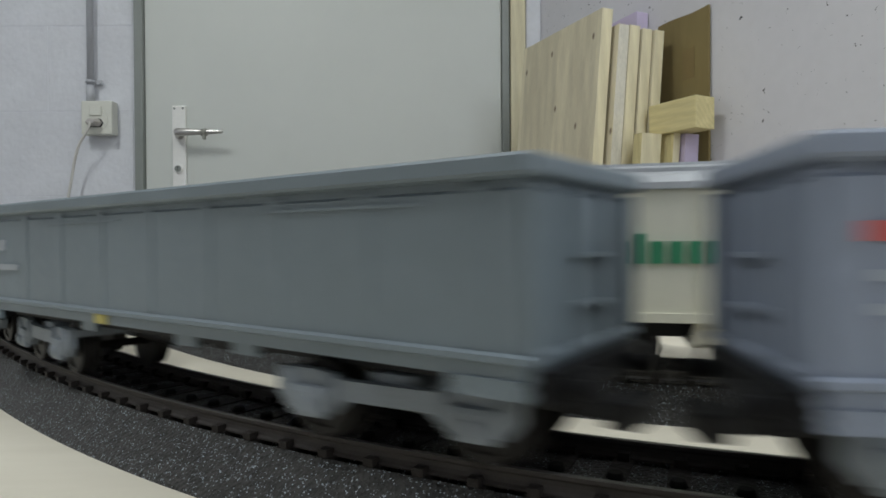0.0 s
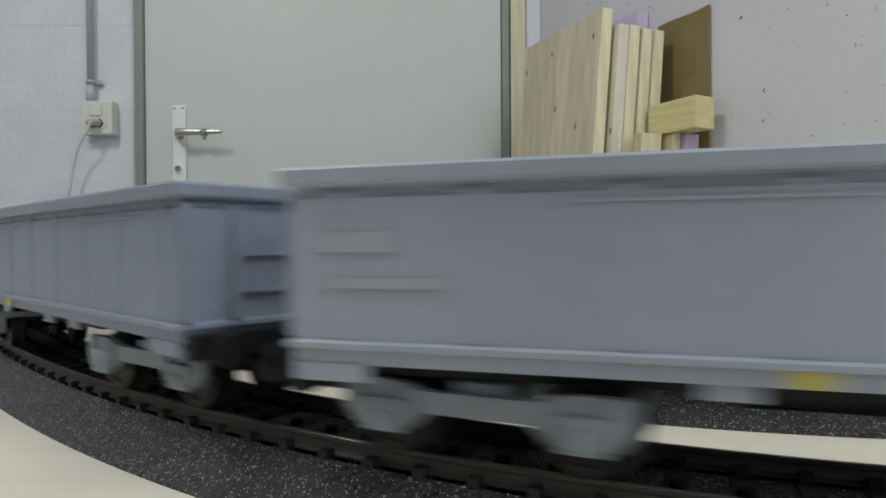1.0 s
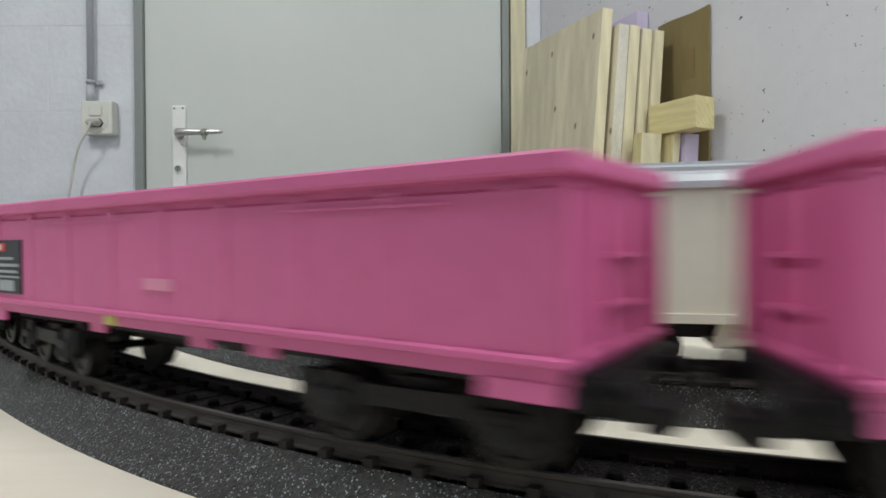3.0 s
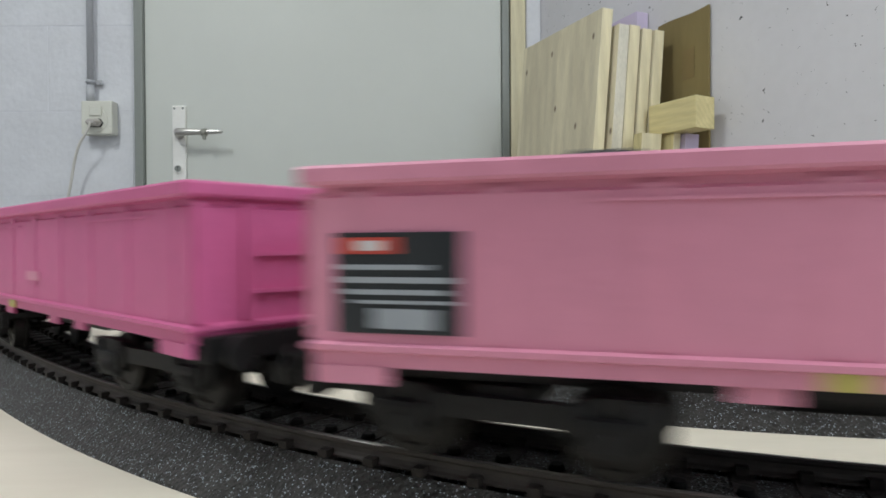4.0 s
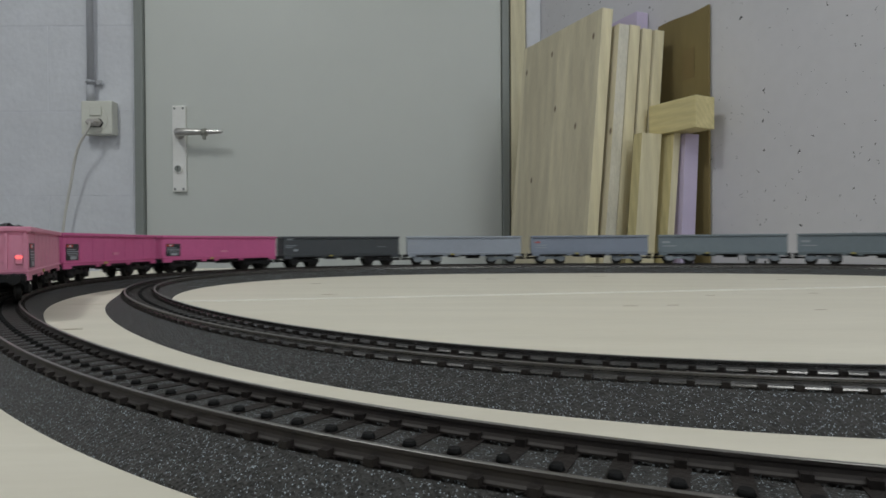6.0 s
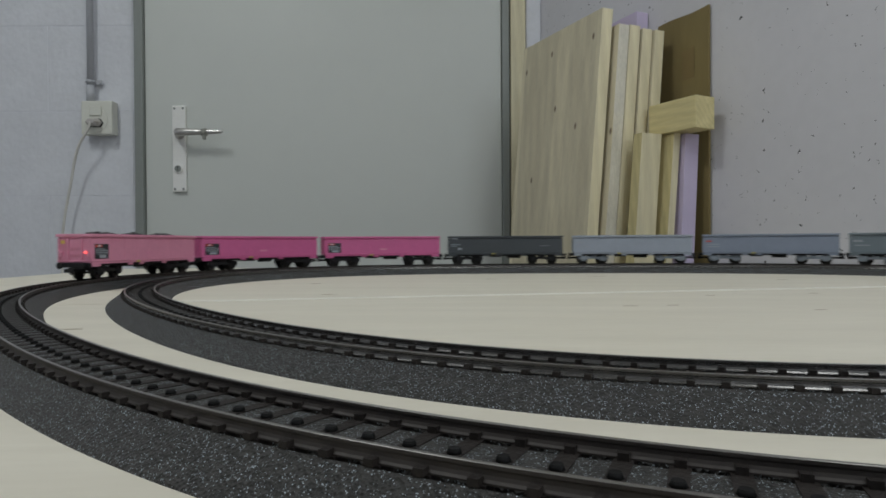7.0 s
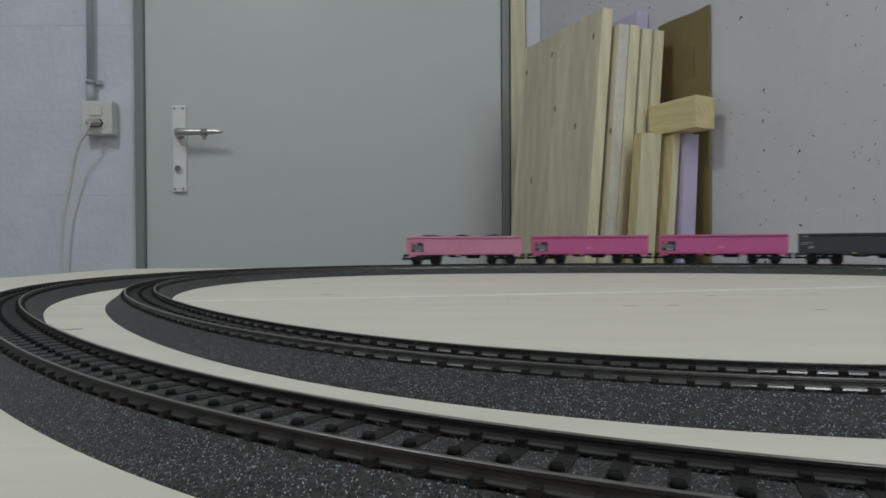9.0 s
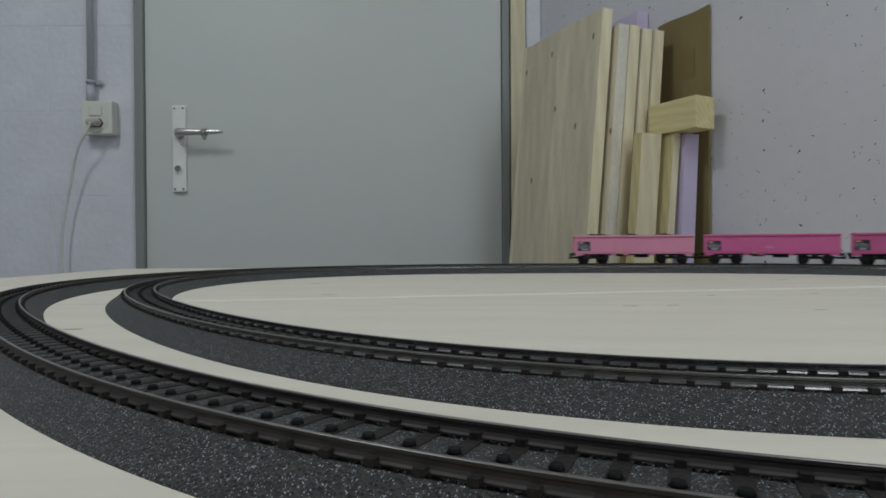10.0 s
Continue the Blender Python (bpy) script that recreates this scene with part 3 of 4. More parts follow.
def build_table():
    t = thing("layout_table", "pale birch plywood layout table on timber legs", "table")
    seam0, seam1 = Vector((-0.147, 0.418)), Vector((0.360, 0.512))
    k = (seam1 - seam0).normalized()
    far = lambda x: seam0.y + (x - seam0.x) * k.y / k.x
    wall_x = lambda y: CORNER.x + (BACK - y) * U.x / -U.y - 0.02
    xl, yf, yb = -0.515, -0.42, 1.02
    # where the seam meets the wall's side
    ys = seam0.y
    for _ in range(60):
        ys = far(wall_x(ys))
    xs = wall_x(ys)
    front = [(xl, yf), (wall_x(yf), yf), (xs, ys - 0.0006), (xl, far(xl) - 0.0006)]
    back = [(xl, far(xl) + 0.0006), (xs, ys + 0.0006), (wall_x(yb), yb), (xl, yb)]
    for pl in (front, back):
        bm = bmesh.new()
        loft(bm, [[(x, y, ZT - 0.018) for x, y in pl], [(x, y, ZT - 0.0004) for x, y in pl], [(x * 0.9999, y, ZT) for x, y in pl]])
        part("plywood_panel", bm, M_TABLE, t)
    # a thin pale strip laid along the joint
    bm = bmesh.new()
    a, b = seam0 - k * 0.05, Vector((xs, ys)) - k * 0.004
    nrm = Vector((-k.y, k.x)) * 0.0011
    loft(bm, [[(*(a + nrm), z), (*(a - nrm), z), (*(b - nrm), z), (*(b + nrm), z)] for z in (ZT + 0.00005, ZT + 0.0009)])
    part("seam_strip", bm, mat("pale_seam", (0.93, 0.91, 0.83), 0.5, 0, 0.03, 60), t, "pale filler along the panel joint")
    for x, y in ((-0.46, -0.36), (1.00, -0.36), (-0.46, 0.94), (0.50, 0.94)):
        bm = bmesh.new()
        box(bm, x - 0.03, y - 0.03, 0, x + 0.03, y + 0.03, ZT - 0.018, bevel=0.003)
        part("leg", bm, M_LARCH, t)
    # knots and nicks in the veneer
    for x, y, a, w, h in ((-0.085, 0.470, 5, 0.012, 0.0022), (-0.12, 0.60, 0, 0.010, 0.003), (0.20, 0.88, 4, 0.035, 0.006), (0.33, 0.62, -6, 0.012, 0.0016), (0.11, 0.372, 4, 0.010, 0.0012), (0.135, 0.374, -5, 0.006, 0.001), (0.185, 0.44, 6, 0.006, 0.0012), (0.265, 0.455, -4, 0.007, 0.0015), (0.30, 0.42, 0, 0.006, 0.001),
                          (0.205, 0.345, 3, 0.007, 0.0012), (-0.165, 0.283, 10, 0.010, 0.002), (0.17, 0.70, 0, 0.02, 0.003), (0.38, 0.50, 8, 0.01, 0.002), (0.05, 0.66, 0, 0.012, 0.003)):
        bm = bmesh.new()
        bmesh.ops.create_circle(bm, cap_ends=True, segments=14, radius=1.0)
        for v in bm.verts:
            r = random.uniform(0.75, 1.15)
            v.co = Vector((v.co.x * w * 0.5 * r, v.co.y * h * 0.5 * r, 0))
        bmesh.ops.solidify(bm, geom=bm.faces[:], thickness=0.0001)
        ob = part("knot", bm, mat("grey_knot", (0.34, 0.27, 0.18), 0.6, 0, 0.25, 200), t)
        ob.matrix_local = pose(x, y, ZT + 0.0002, 0, 0, a)


def build_action_camera():
    """The small camera that stands on the table; it shades the wagons that pass it."""
    c = thing("action_camera", "black action camera standing on the plywood table", "camera")
    bm = bmesh.new()
    box(bm, -0.056, -0.046, ZT, 0.028, -0.0085, ZT + 0.078, bevel=0.004)
    part("housing", bm, M_BLACK, c)
    bm = bmesh.new()
    cyl(bm, (0, -0.010, ZT + EYE), (0, -0.0035, ZT + EYE), 0.0125, 0.0115, 28)
    part("lens_barrel", bm, M_BLACK, c)


build_room()
build_door()
build_action_camera()
build_socket()
build_boards()
build_table()

# ---------------------------------------------------------------- the tracks


def strip(inner, profile, mats, name, parent, m=None, step=0.006, label=""):
    """A profile (across, up) swept along the whole loop of the outer or inner track."""
    n = int(LOOP / step)
    bm = bmesh.new()
    rings = []
    for i in range(n):
        p, h = on_line(LOOP * i / n, inner)
        c, s = -math.sin(h), math.cos(h)
        rings.append([(p.x + c * a, p.y + s * a, ZT + z) for a, z in profile])
    loft(bm, rings, closed=True, m=m or 0, smooth=False)
    return part(name, bm, mats, parent, label)


def sleeper_mesh():
    bm = bmesh.new()
    box(bm, -0.0014, -0.0099, BED_TOP - 0.0020, 0.0014, 0.0099, RAIL_TOP - 0.0026, 0)
    for y in (-GAUGE / 2 - 0.0007, GAUGE / 2 + 0.0007):
        for sgn in (-1, 1):
            box(bm, -0.0008, y + sgn * 0.0012 - 0.0008, RAIL_TOP - 0.0026, 0.0008, y + sgn * 0.0012 + 0.0008, RAIL_TOP - 0.0015, 0)
    cyl(bm, (0, 0, RAIL_TOP - 0.0028), (0, 0, RAIL_TOP - 0.0018), 0.0013, 0.0009, 8, 1)
    return to_mesh("sleeper", bm, [M_SLEEP, M_STUD])


def build_track(inner, label):
    tr = thing("model_track", label, "model track", group="concentric model tracks")
    w, t, sh = FOOT, 0.0102, RAIL_TOP - 0.0027
    # the foam rises to the sleeper tops, with a groove under either rail
    half = [(0.0, BED_TOP), (0.0066, BED_TOP), (0.0068, sh - 0.0016), (t - 0.0002, sh - 0.0016), (t, sh - 0.0002), (t + 0.0004, sh), (t + 0.0009, sh - 0.0003), (w - 0.0005, 0.0007), (w, 0.0)]
    strip(inner, [(-a, b) for a, b in reversed(half)] + half[1:],
          M_BED, "foam_bed", tr, label="dark grey granular foam ballast bed")
    z = RAIL_TOP
    prof = [(-0.00095, z - 0.0026), (0.00095, z - 0.0026), (0.00095, z - 0.0023), (0.00056, z - 0.0020), (0.00032, z - 0.0015), (0.00028, z - 0.0009), (0.00045, z - 0.0006), (0.00045, z - 0.0001),
            (0.00030, z), (-0.00030, z), (-0.00045, z - 0.0001), (-0.00045, z - 0.0006), (-0.00028, z - 0.0009), (-0.00032, z - 0.0015), (-0.00056, z - 0.0020), (-0.00095, z - 0.0023)]
    mi = [0] * 16
    mi[7] = mi[8] = mi[9] = 1
    for sgn in (-1, 1):
        pr = [(a + sgn * (GAUGE / 2 + 0.00045), b) for a, b in prof]
        strip(inner, pr, [M_RAIL if inner else M_RAIL_UNLIT, M_RAILTOP], "rail", tr, mi, 0.005, "browned rail with a worn head")
    return tr


TRACKS = [build_track(False, "outer model railway track with brown sleepers on dark foam"),
          build_track(True, "inner model railway track with brown sleepers on dark foam")]


def build_sleepers():
    me = sleeper_mesh()
    pitch = 0.0077
    for tr, inner in zip(TRACKS, (False, True)):
        n = int(LOOP / pitch) if not inner else int((LOOP - 2 * math.pi * 0.0646) / pitch)
        rest = bmesh.new()
        for i in range(n):
            s = LOOP * i / n
            p, h = on_line(s, inner)
            mx = Matrix.Translation((p.x, p.y, ZT)) @ Matrix.Rotation(h + random.uniform(-0.006, 0.006), 4, "Z")
            if s < S_SEEN:
                ob = part("sleeper", me, None, tr)
                ob.matrix_local = mx
            else:
                box(rest, -0.0014, -0.0099, BED_TOP - 0.0020, 0.0014, 0.0099, RAIL_TOP - 0.0026, 0, mx)
        tagged(part("sleeper_row", rest, M_SLEEP, tr), kind="stuff")


# ---------------------------------------------------------------- the wagons
PITCH = 0.1692                # from coupling to coupling
HL, HW = 0.0755, 0.0155       # half length and half width of a wagon's tub
Z0, Z1 = 0.0130, 0.0377       # bottom and top of the tub above the rail
PIVOT = 0.0510                # bogie pivots from the middle
WHEEL_R = 0.0057
AXLE = 0.0130                # half a bogie's wheelbase


def side_frame(sgn):
    """One bogie side: a sole bar with a dropped middle, two axle boxes and their springs, one casting."""
    bm = bmesh.new()
    prof = [(-0.0190, 0.0104), (-0.0120, 0.0104), (-0.0070, 0.0092), (0.0070, 0.0092), (0.0120, 0.0104), (0.0190, 0.0104),
            (0.0190, 0.0064), (0.0172, 0.0044), (0.0090, 0.0044), (0.0066, 0.0064), (-0.0066, 0.0064), (-0.0090, 0.0044), (-0.0172, 0.0044), (-0.0190, 0.0064)]
    loft(bm, [[(x, -0.0008, z) for x, z in prof], [(x, 0.0008, z) for x, z in prof]])
    for x in (-AXLE, AXLE):
        box(bm, x - 0.0031, min(0, sgn * 0.0019), 0.0036, x + 0.0031, max(0, sgn * 0.0019), 0.0082, bevel=0.0009)
        cyl(bm, (x, 0, 0.0056), (x, sgn * 0.0026, 0.0056), 0.0014, 0.0010, 10)
        for dx in (-0.0038, 0.0038):
            cyl(bm, (x + dx, sgn * 0.0006, 0.0050), (x + dx, sgn * 0.0006, 0.0102), 0.0010, 0.0010, 8)
    return bm


def bogie_frame():
    """The bolster with its cross bars."""
    bm = bmesh.new()
    box(bm, -0.0035, -0.0106, 0.0070, 0.0035, 0.0106, 0.0105, bevel=0.0004)
    return bm


def wheel_mesh():
    """Axle with two flanged wheels, turned in one piece."""
    bm = bmesh.new()
    r, h = WHEEL_R, GAUGE / 2
    half = [(h - 0.0022, 0.0009), (h - 0.0022, r + 0.0007), (h - 0.0019, r + 0.0009), (h - 0.0014, r + 0.0009), (h - 0.0013, r + 0.0001), (h + 0.0012, r - 0.0001),
            (h + 0.0012, r * 0.78), (h + 0.0008, r * 0.74), (h + 0.0008, 0.0022), (h + 0.0016, 0.0016), (h + 0.0017, 0.0009), (0.0105, 0.0009)]
    line = [(-y, q) for y, q in reversed(half)] + half
    loft(bm, [[(q * math.cos(k * math.pi / 12), y, q * math.sin(k * math.pi / 12)) for k in range(24)] for y, q in line])
    return to_mesh("wheelset", bm, M_WHEEL)


WHEELS = []
WHEELSET = wheel_mesh()
BOGIES = {}


def tub_mesh(paint):
    """Open steel tub: hollow, with a rolled top rim, ribs on sides and ends, and a sill."""
    bm = bmesh.new()
    t = 0.0009
    outer = [(-HL, -HW), (HL, -HW), (HL, HW), (-HL, HW)]
    inner = [(-HL + t, -HW + t), (HL - t, -HW + t), (HL - t, HW - t), (-HL + t, HW - t)]
    ring = lambda pts, z: [(x, y, z) for x, y in pts]
    grow = lambda pts, d: [(x + (d if x > 0 else -d), y + (d if y > 0 else -d)) for x, y in pts]
    loft(bm, [ring(inner, Z0 + 0.003), ring(inner, Z1), ring(grow(outer, 0.0010), Z1), ring(grow(outer, 0.0013), Z1 - 0.0004), ring(grow(outer, 0.0013), Z1 - 0.0020), ring(grow(outer, 0.0010), Z1 - 0.0024),
              ring(grow(outer, -0.0006), Z1 - 0.0027), ring(grow(outer, -0.0006), Z1 - 0.0036), ring(outer, Z1 - 0.0040), ring(outer, Z0 + 0.0030), ring(grow(outer, 0.0007), Z0 + 0.0027), ring(grow(outer, 0.0007), Z0 + 0.0020), ring(outer, Z0 + 0.0017), ring(outer, Z0)])
    return to_mesh("tub", bm, paint)


def trim_mesh(name, dx, dy, dz, m):
    key = name + m.name
    if key not in TRIMS:
        bm = bmesh.new()
        box(bm, -dx / 2, -dy / 2, -dz / 2, dx / 2, dy / 2, dz / 2)
        TRIMS[key] = to_mesh(name, bm, m)
    return TRIMS[key]


TRIMS = {}


def dress_tub(tub, paint):
    """Ribs, door rails, end posts, cross bars and sill aprons on a tub."""
    def put(name, dx, dy, dz, x, y, z):
        part(name, trim_mesh(name, dx, dy, dz, paint), None, tub).location = (x, y, z)
    mid, tall = (Z0 + Z1) / 2, Z1 - Z0 - 0.0066
    for sgn in (-1, 1):
        for i in range(9):
            put("rib", 0.0030, 0.0003, tall, -HL + 0.0065 + i * (2 * HL - 0.013) / 8, sgn * HW, mid)
        for x in (-0.046, 0.025):
            put("door_lip", 0.030, 0.0007, 0.0004, x, sgn * HW, Z1 - 0.0050)
        for x in (-0.026, -0.010, 0.024):
            put("sill_bracket", 0.006, 0.0008, 0.0020, x, sgn * (HW - 0.0012), Z0 - 0.0009)
        for e in (-1, 1):
            put("sill_apron", 0.010, 0.0010, 0.0022, e * (HL - 0.0052), sgn * (HW - 0.0002), Z0 - 0.0010)
        for y in (-HW + 0.0012, -0.0062, 0.0062, HW - 0.0012):
            put("end_post", 0.0020, 0.0014, tall, sgn * HL, y, mid)
        for z in (Z0 + 0.0075, Z0 + 0.0135):
            put("cross_bar", 0.0016, 0.0110, 0.0006, sgn * HL, 0, z)


def slab(name, parent, m, x0, x1, z0, z1, y, label="", depth=0.0002):
    """A thin printed panel on a wagon's side at y."""
    bm = bmesh.new()
    s = 1 if y > 0 else -1
    box(bm, x0, y - s * 0.0004, z0, x1, y + s * depth, z1)
    return part(name, bm, m, parent, label)


def side_print(w, style):
    """Lettering panels on the side of a wagon; unreadable lines become bars."""
    for s in (1, -1):
        y = s * (HW + 0.0002)
        f = s            # the panel sits at the same end of the side as seen from it
        X = lambda a, b: (min(a * f, b * f), max(a * f, b * f))
        if style == "pink":
            x0, x1 = X(0.0560, 0.0722)
            pn = slab("lettering_panel", w, M_PANEL, x0, x1, Z0 + 0.0042, Z0 + 0.0164, y, "black panel with a red flash and pale lines")
            a, b = X(0.0640, 0.0718)
            slab("red_flash", pn, M_RED, a, b, Z0 + 0.0138, Z0 + 0.0158, y + s * 0.0002)
            a, b = X(0.0660, 0.0690)
            slab("white_field", pn, M_WHITE, a, b, Z0 + 0.0142, Z0 + 0.0154, y + s * 0.0003)
            a, b = X(-0.004, 0.005)
            slab("print_block", w, M_ROSE, a, b, Z0 + 0.0072, Z0 + 0.0092, y)
            for k, (u0, u1, z0, z1) in enumerate(((0.0600, 0.0718, 0.0119, 0.0125), (0.0568, 0.0718, 0.0103, 0.0110), (0.0576, 0.0714, 0.0089, 0.0095), (0.0566, 0.0700, 0.0078, 0.0082), (0.0592, 0.0672, 0.0048, 0.0072))):
                a, b = X(u0, u1)
                slab("print_line", pn, M_FAINT, a, b, Z0 + z0, Z0 + z1, y + s * 0.0002)
        elif style == "dark":
            for u0, u1, z0, z1 in ((0.0645, 0.0715, 0.0205, 0.0232), (0.0605, 0.0735, 0.0128, 0.0142), (0.0655, 0.0735, 0.0108, 0.0120), (0.0590, 0.0640, 0.0066, 0.0092)):
                a, b = X(u0, u1)
                slab("print_block", w, M_FAINT if z1 - z0 > 0.002 else M_PALE, a, b, Z0 + z0, Z0 + z1, y)
            a, b = X(-0.058, -0.046)
            slab("print_line", w, M_PALE, a, b, Z0 + 0.0110, Z0 + 0.0117, y)
        elif style == "grey_red":
            a, b = X(0.0650, 0.0720)
            slab("red_flash", w, M_RED, a, b, Z0 + 0.0150, Z0 + 0.0168, y)
            for z in (0.0115, 0.0085):
                a, b = X(0.056, 0.071)
                slab("print_line", w, M_FAINT, a, b, Z0 + z, Z0 + z + 0.0010, y)
        else:
            for u0, u1, z0, z1 in ((0.062, 0.072, 0.0140, 0.0165), (0.055, 0.071, 0.0095, 0.0108)):
                a, b = X(u0, u1)
                slab("print_line", w, M_FAINT, a, b, Z0 + z0, Z0 + z1, y)
        a, b = X(0.0145, 0.0188)
        slab("hook_mark", w, M_YELLOW, a, b, Z0 + 0.0001, Z0 + 0.0019, s * (HW + 0.0003), "small yellow hook mark")


def build_wagon(paint, label, style, pale_bogie, load=False, tail=False):
    w = thing("open_wagon", label, "model wagon", group="wagons of the long train")
    tub = part("tub", tub_mesh(paint), None, w)
    dress_tub(tub, paint)
    bm = bmesh.new()
    box(bm, -HL + 0.002, -0.0095, Z0 - 0.0022, HL - 0.002, 0.0095, Z0 + 0.0028)
    box(bm, -0.020, -0.0075, Z0 - 0.0036, -0.006, 0.0075, Z0 - 0.002, bevel=0.0006)
    cyl(bm, (0.004, 0.003, Z0 - 0.003), (0.022, 0.003, Z0 - 0.003), 0.0022, 0.0022, 12)
    for sgn in (-1, 1):
        cyl(bm, (sgn * PIVOT, 0, 0.0095), (sgn * PIVOT, 0, Z0), 0.004, 0.004, 12)
    part("underframe", bm, M_BLACK, w)
    for sgn in (-1, 1):
        bm = bmesh.new()
        box(bm, min(sgn * HL, sgn * (HL + 0.0022)), -HW + 0.001, Z0 - 0.0028, max(sgn * HL, sgn * (HL + 0.0022)), HW - 0.001, Z0 + 0.0012, bevel=0.0004)
        beam = part("buffer_beam", bm, M_BLACK, w)
        for y in (-0.0100, 0.0100):
            bm = bmesh.new()
            cyl(bm, (sgn * (HL + 0.002), y, Z0 - 0.0012), (sgn * (HL + 0.0052), y, Z0 - 0.0012), 0.0012, 0.0012, 10)
            cyl(bm, (sgn * (HL + 0.0050), y, Z0 - 0.0012), (sgn * (HL + 0.0059), y, Z0 - 0.0012), 0.0028, 0.0026, 16)
            part("buffer", bm, M_BLACK, beam)
        bm = bmesh.new()
        box(bm, min(sgn * 0.066, sgn * 0.0830), -0.0020, 0.0066, max(sgn * 0.066, sgn * 0.0830), 0.0020, 0.0090, bevel=0.0004)
        box(bm, min(sgn * 0.0795, sgn * 0.0832), -0.0042, 0.0062, max(sgn * 0.0795, sgn * 0.0832), 0.0042, 0.0094, bevel=0.0005)
        part("coupler", bm, M_BLACK, w)
        m = P_BOGIE if pale_bogie else M_BLACK
        if m.name not in BOGIES:
            BOGIES[m.name] = to_mesh("bogie", bogie_frame(), m)
            for q in (-1, 1):
                BOGIES[m.name, q] = to_mesh("side_frame", side_frame(q), m)
            bm = bmesh.new()
            box(bm, -0.0006, -0.0110, 0.0078, 0.0006, 0.0110, 0.0092)
            BOGIES[m.name, 0] = to_mesh("headstock", bm, m)
        bg = part("bogie", BOGIES[m.name], None, w, "pale grey bogie" if pale_bogie else "black bogie")
        bg.matrix_local = pose(sgn * PIVOT, 0, 0, 0, 0, -sgn * math.degrees(math.asin(PIVOT / R_OUT)))
        for q in (-1, 1):
            part("side_frame", BOGIES[m.name, q], None, bg).location = (0, q * 0.0113, 0)
            part("headstock", BOGIES[m.name, 0], None, bg).location = (q * 0.0184, 0, 0.0008)
        for x in (-AXLE, AXLE):
            ws = part("wheelset", WHEELSET, None, bg)
            ws.matrix_local = pose(x, 0, WHEEL_R)
            WHEELS.append((ws, x, 0.2252))
    side_print(w, style)
    if load:
        for x, l in ((-0.045, 0.030), (-0.002, 0.022), (0.040, 0.026)):
            bm = bmesh.new()
            bmesh.ops.create_icosphere(bm, subdivisions=4, radius=1.0)
            for v in bm.verts:
                d = noise.noise(v.co * 4.0 + Vector((x * 90, 0, 0))) * 0.16 + noise.noise(v.co * 11) * 0.10
                v.co = Vector((v.co.x * l * 0.62 * (1 + d), v.co.y * (HW - 0.0015) * (1 + d * 0.4), v.co.z * 0.0054 * (1 + d * 2)))
                v.co.y = max(-HW + 0.0012, min(HW - 0.0012, v.co.y))
            ob = part("coal_mound", bm, M_COAL, w, "heap of black coal above the rim")
            ob.location = (x, 0, Z1 - 0.0035)
        bm = bmesh.new()
        box(bm, -HL + 0.001, -HW + 0.001, Z0 + 0.0031, HL - 0.001, HW - 0.001, Z1 - 0.0045)
        part("coal_bed", bm, M_COAL, w)
    if tail:
        for y, m, nm in ((-0.0118, M_LENS, "red tail lamp"), (0.0118, P_PINK, "pink lamp housing")):
            bm = bmesh.new()
            box(bm, -HL - 0.0024, y - 0.0016, Z0 + 0.0062, -HL - 0.0008, y + 0.0016, Z0 + 0.0112, bevel=0.0004)
            # an oval lens
            for v in cyl(bm, (-HL - 0.0022, y, Z0 + 0.0096), (-HL - 0.0032, y, Z0 + 0.0096), 0.0012, 0.0010, 14, 1):
                v.co.y, v.co.z = y + (v.co.y - y) * 1.35, Z0 + 0.0096 + (v.co.z - Z0 - 0.0096) * 0.7
            part("tail_lamp", bm, [paint, m], w, nm)
        bm = bmesh.new()
        box(bm, -HL - 0.0012, 0.0090, Z1 - 0.0080, -HL - 0.0003, 0.0120, Z1 - 0.0052)
        part("yellow_plate", bm, M_OCHRE, w, "small ochre square plate")
    return w


OUTER = [  # from the tail forwards
    build_wagon(P_PINK, "light pink open goods wagon heaped with coal, red tail lamp", "pink", False, True, True),
    build_wagon(P_MAGENTA, "magenta-pink open goods wagon with a black lettering panel", "pink", False),
    build_wagon(P_MAGENTA, "magenta-pink open goods wagon with a black lettering panel", "pink", False),
    build_wagon(P_DARK, "dark grey open goods wagon with pale lettering blocks", "dark", False),
    build_wagon(P_LIGHTGREY, "light grey open goods wagon with pale grey bogies", "grey", True),
    build_wagon(P_BLUEGREY, "blue-grey open goods wagon with a red flash", "grey_red", True),
    build_wagon(P_GREYGREEN, "green-grey weathered open goods wagon", "grey", True),
    build_wagon(P_GREYGREEN, "green-grey weathered open goods wagon", "grey", True),
    build_wagon(P_MAGENTA, "magenta-pink open goods wagon with a black lettering panel", "pink", False),
    build_wagon(P_MAGENTA, "magenta-pink open goods wagon with a black lettering panel", "pink", False),
]

# ---- wagons of the short train on the inner track: two-axled vans
VL, VW, VB, VT = 0.0400, 0.0160, 0.0112, 0.0394
VAN_PITCH = 0.0888


def text_on(name, body, size, m, parent, x, z, y, flip):
    """Lettering standing on a van's side."""
    cu = bpy.data.curves.new(name, "FONT")
    cu.body, cu.size, cu.extrude, cu.align_x, cu.align_y = body, size, 0.0001, "CENTER", "CENTER"
    cu.materials.append(m)
    ob = new(name, cu)
    ob.parent = parent
    ob.matrix_local = Matrix.Translation((x, y, z)) @ Matrix.Rotation(math.pi if flip else 0, 4, "Z") @ Matrix.Rotation(math.pi / 2, 4, "X")
    return ob


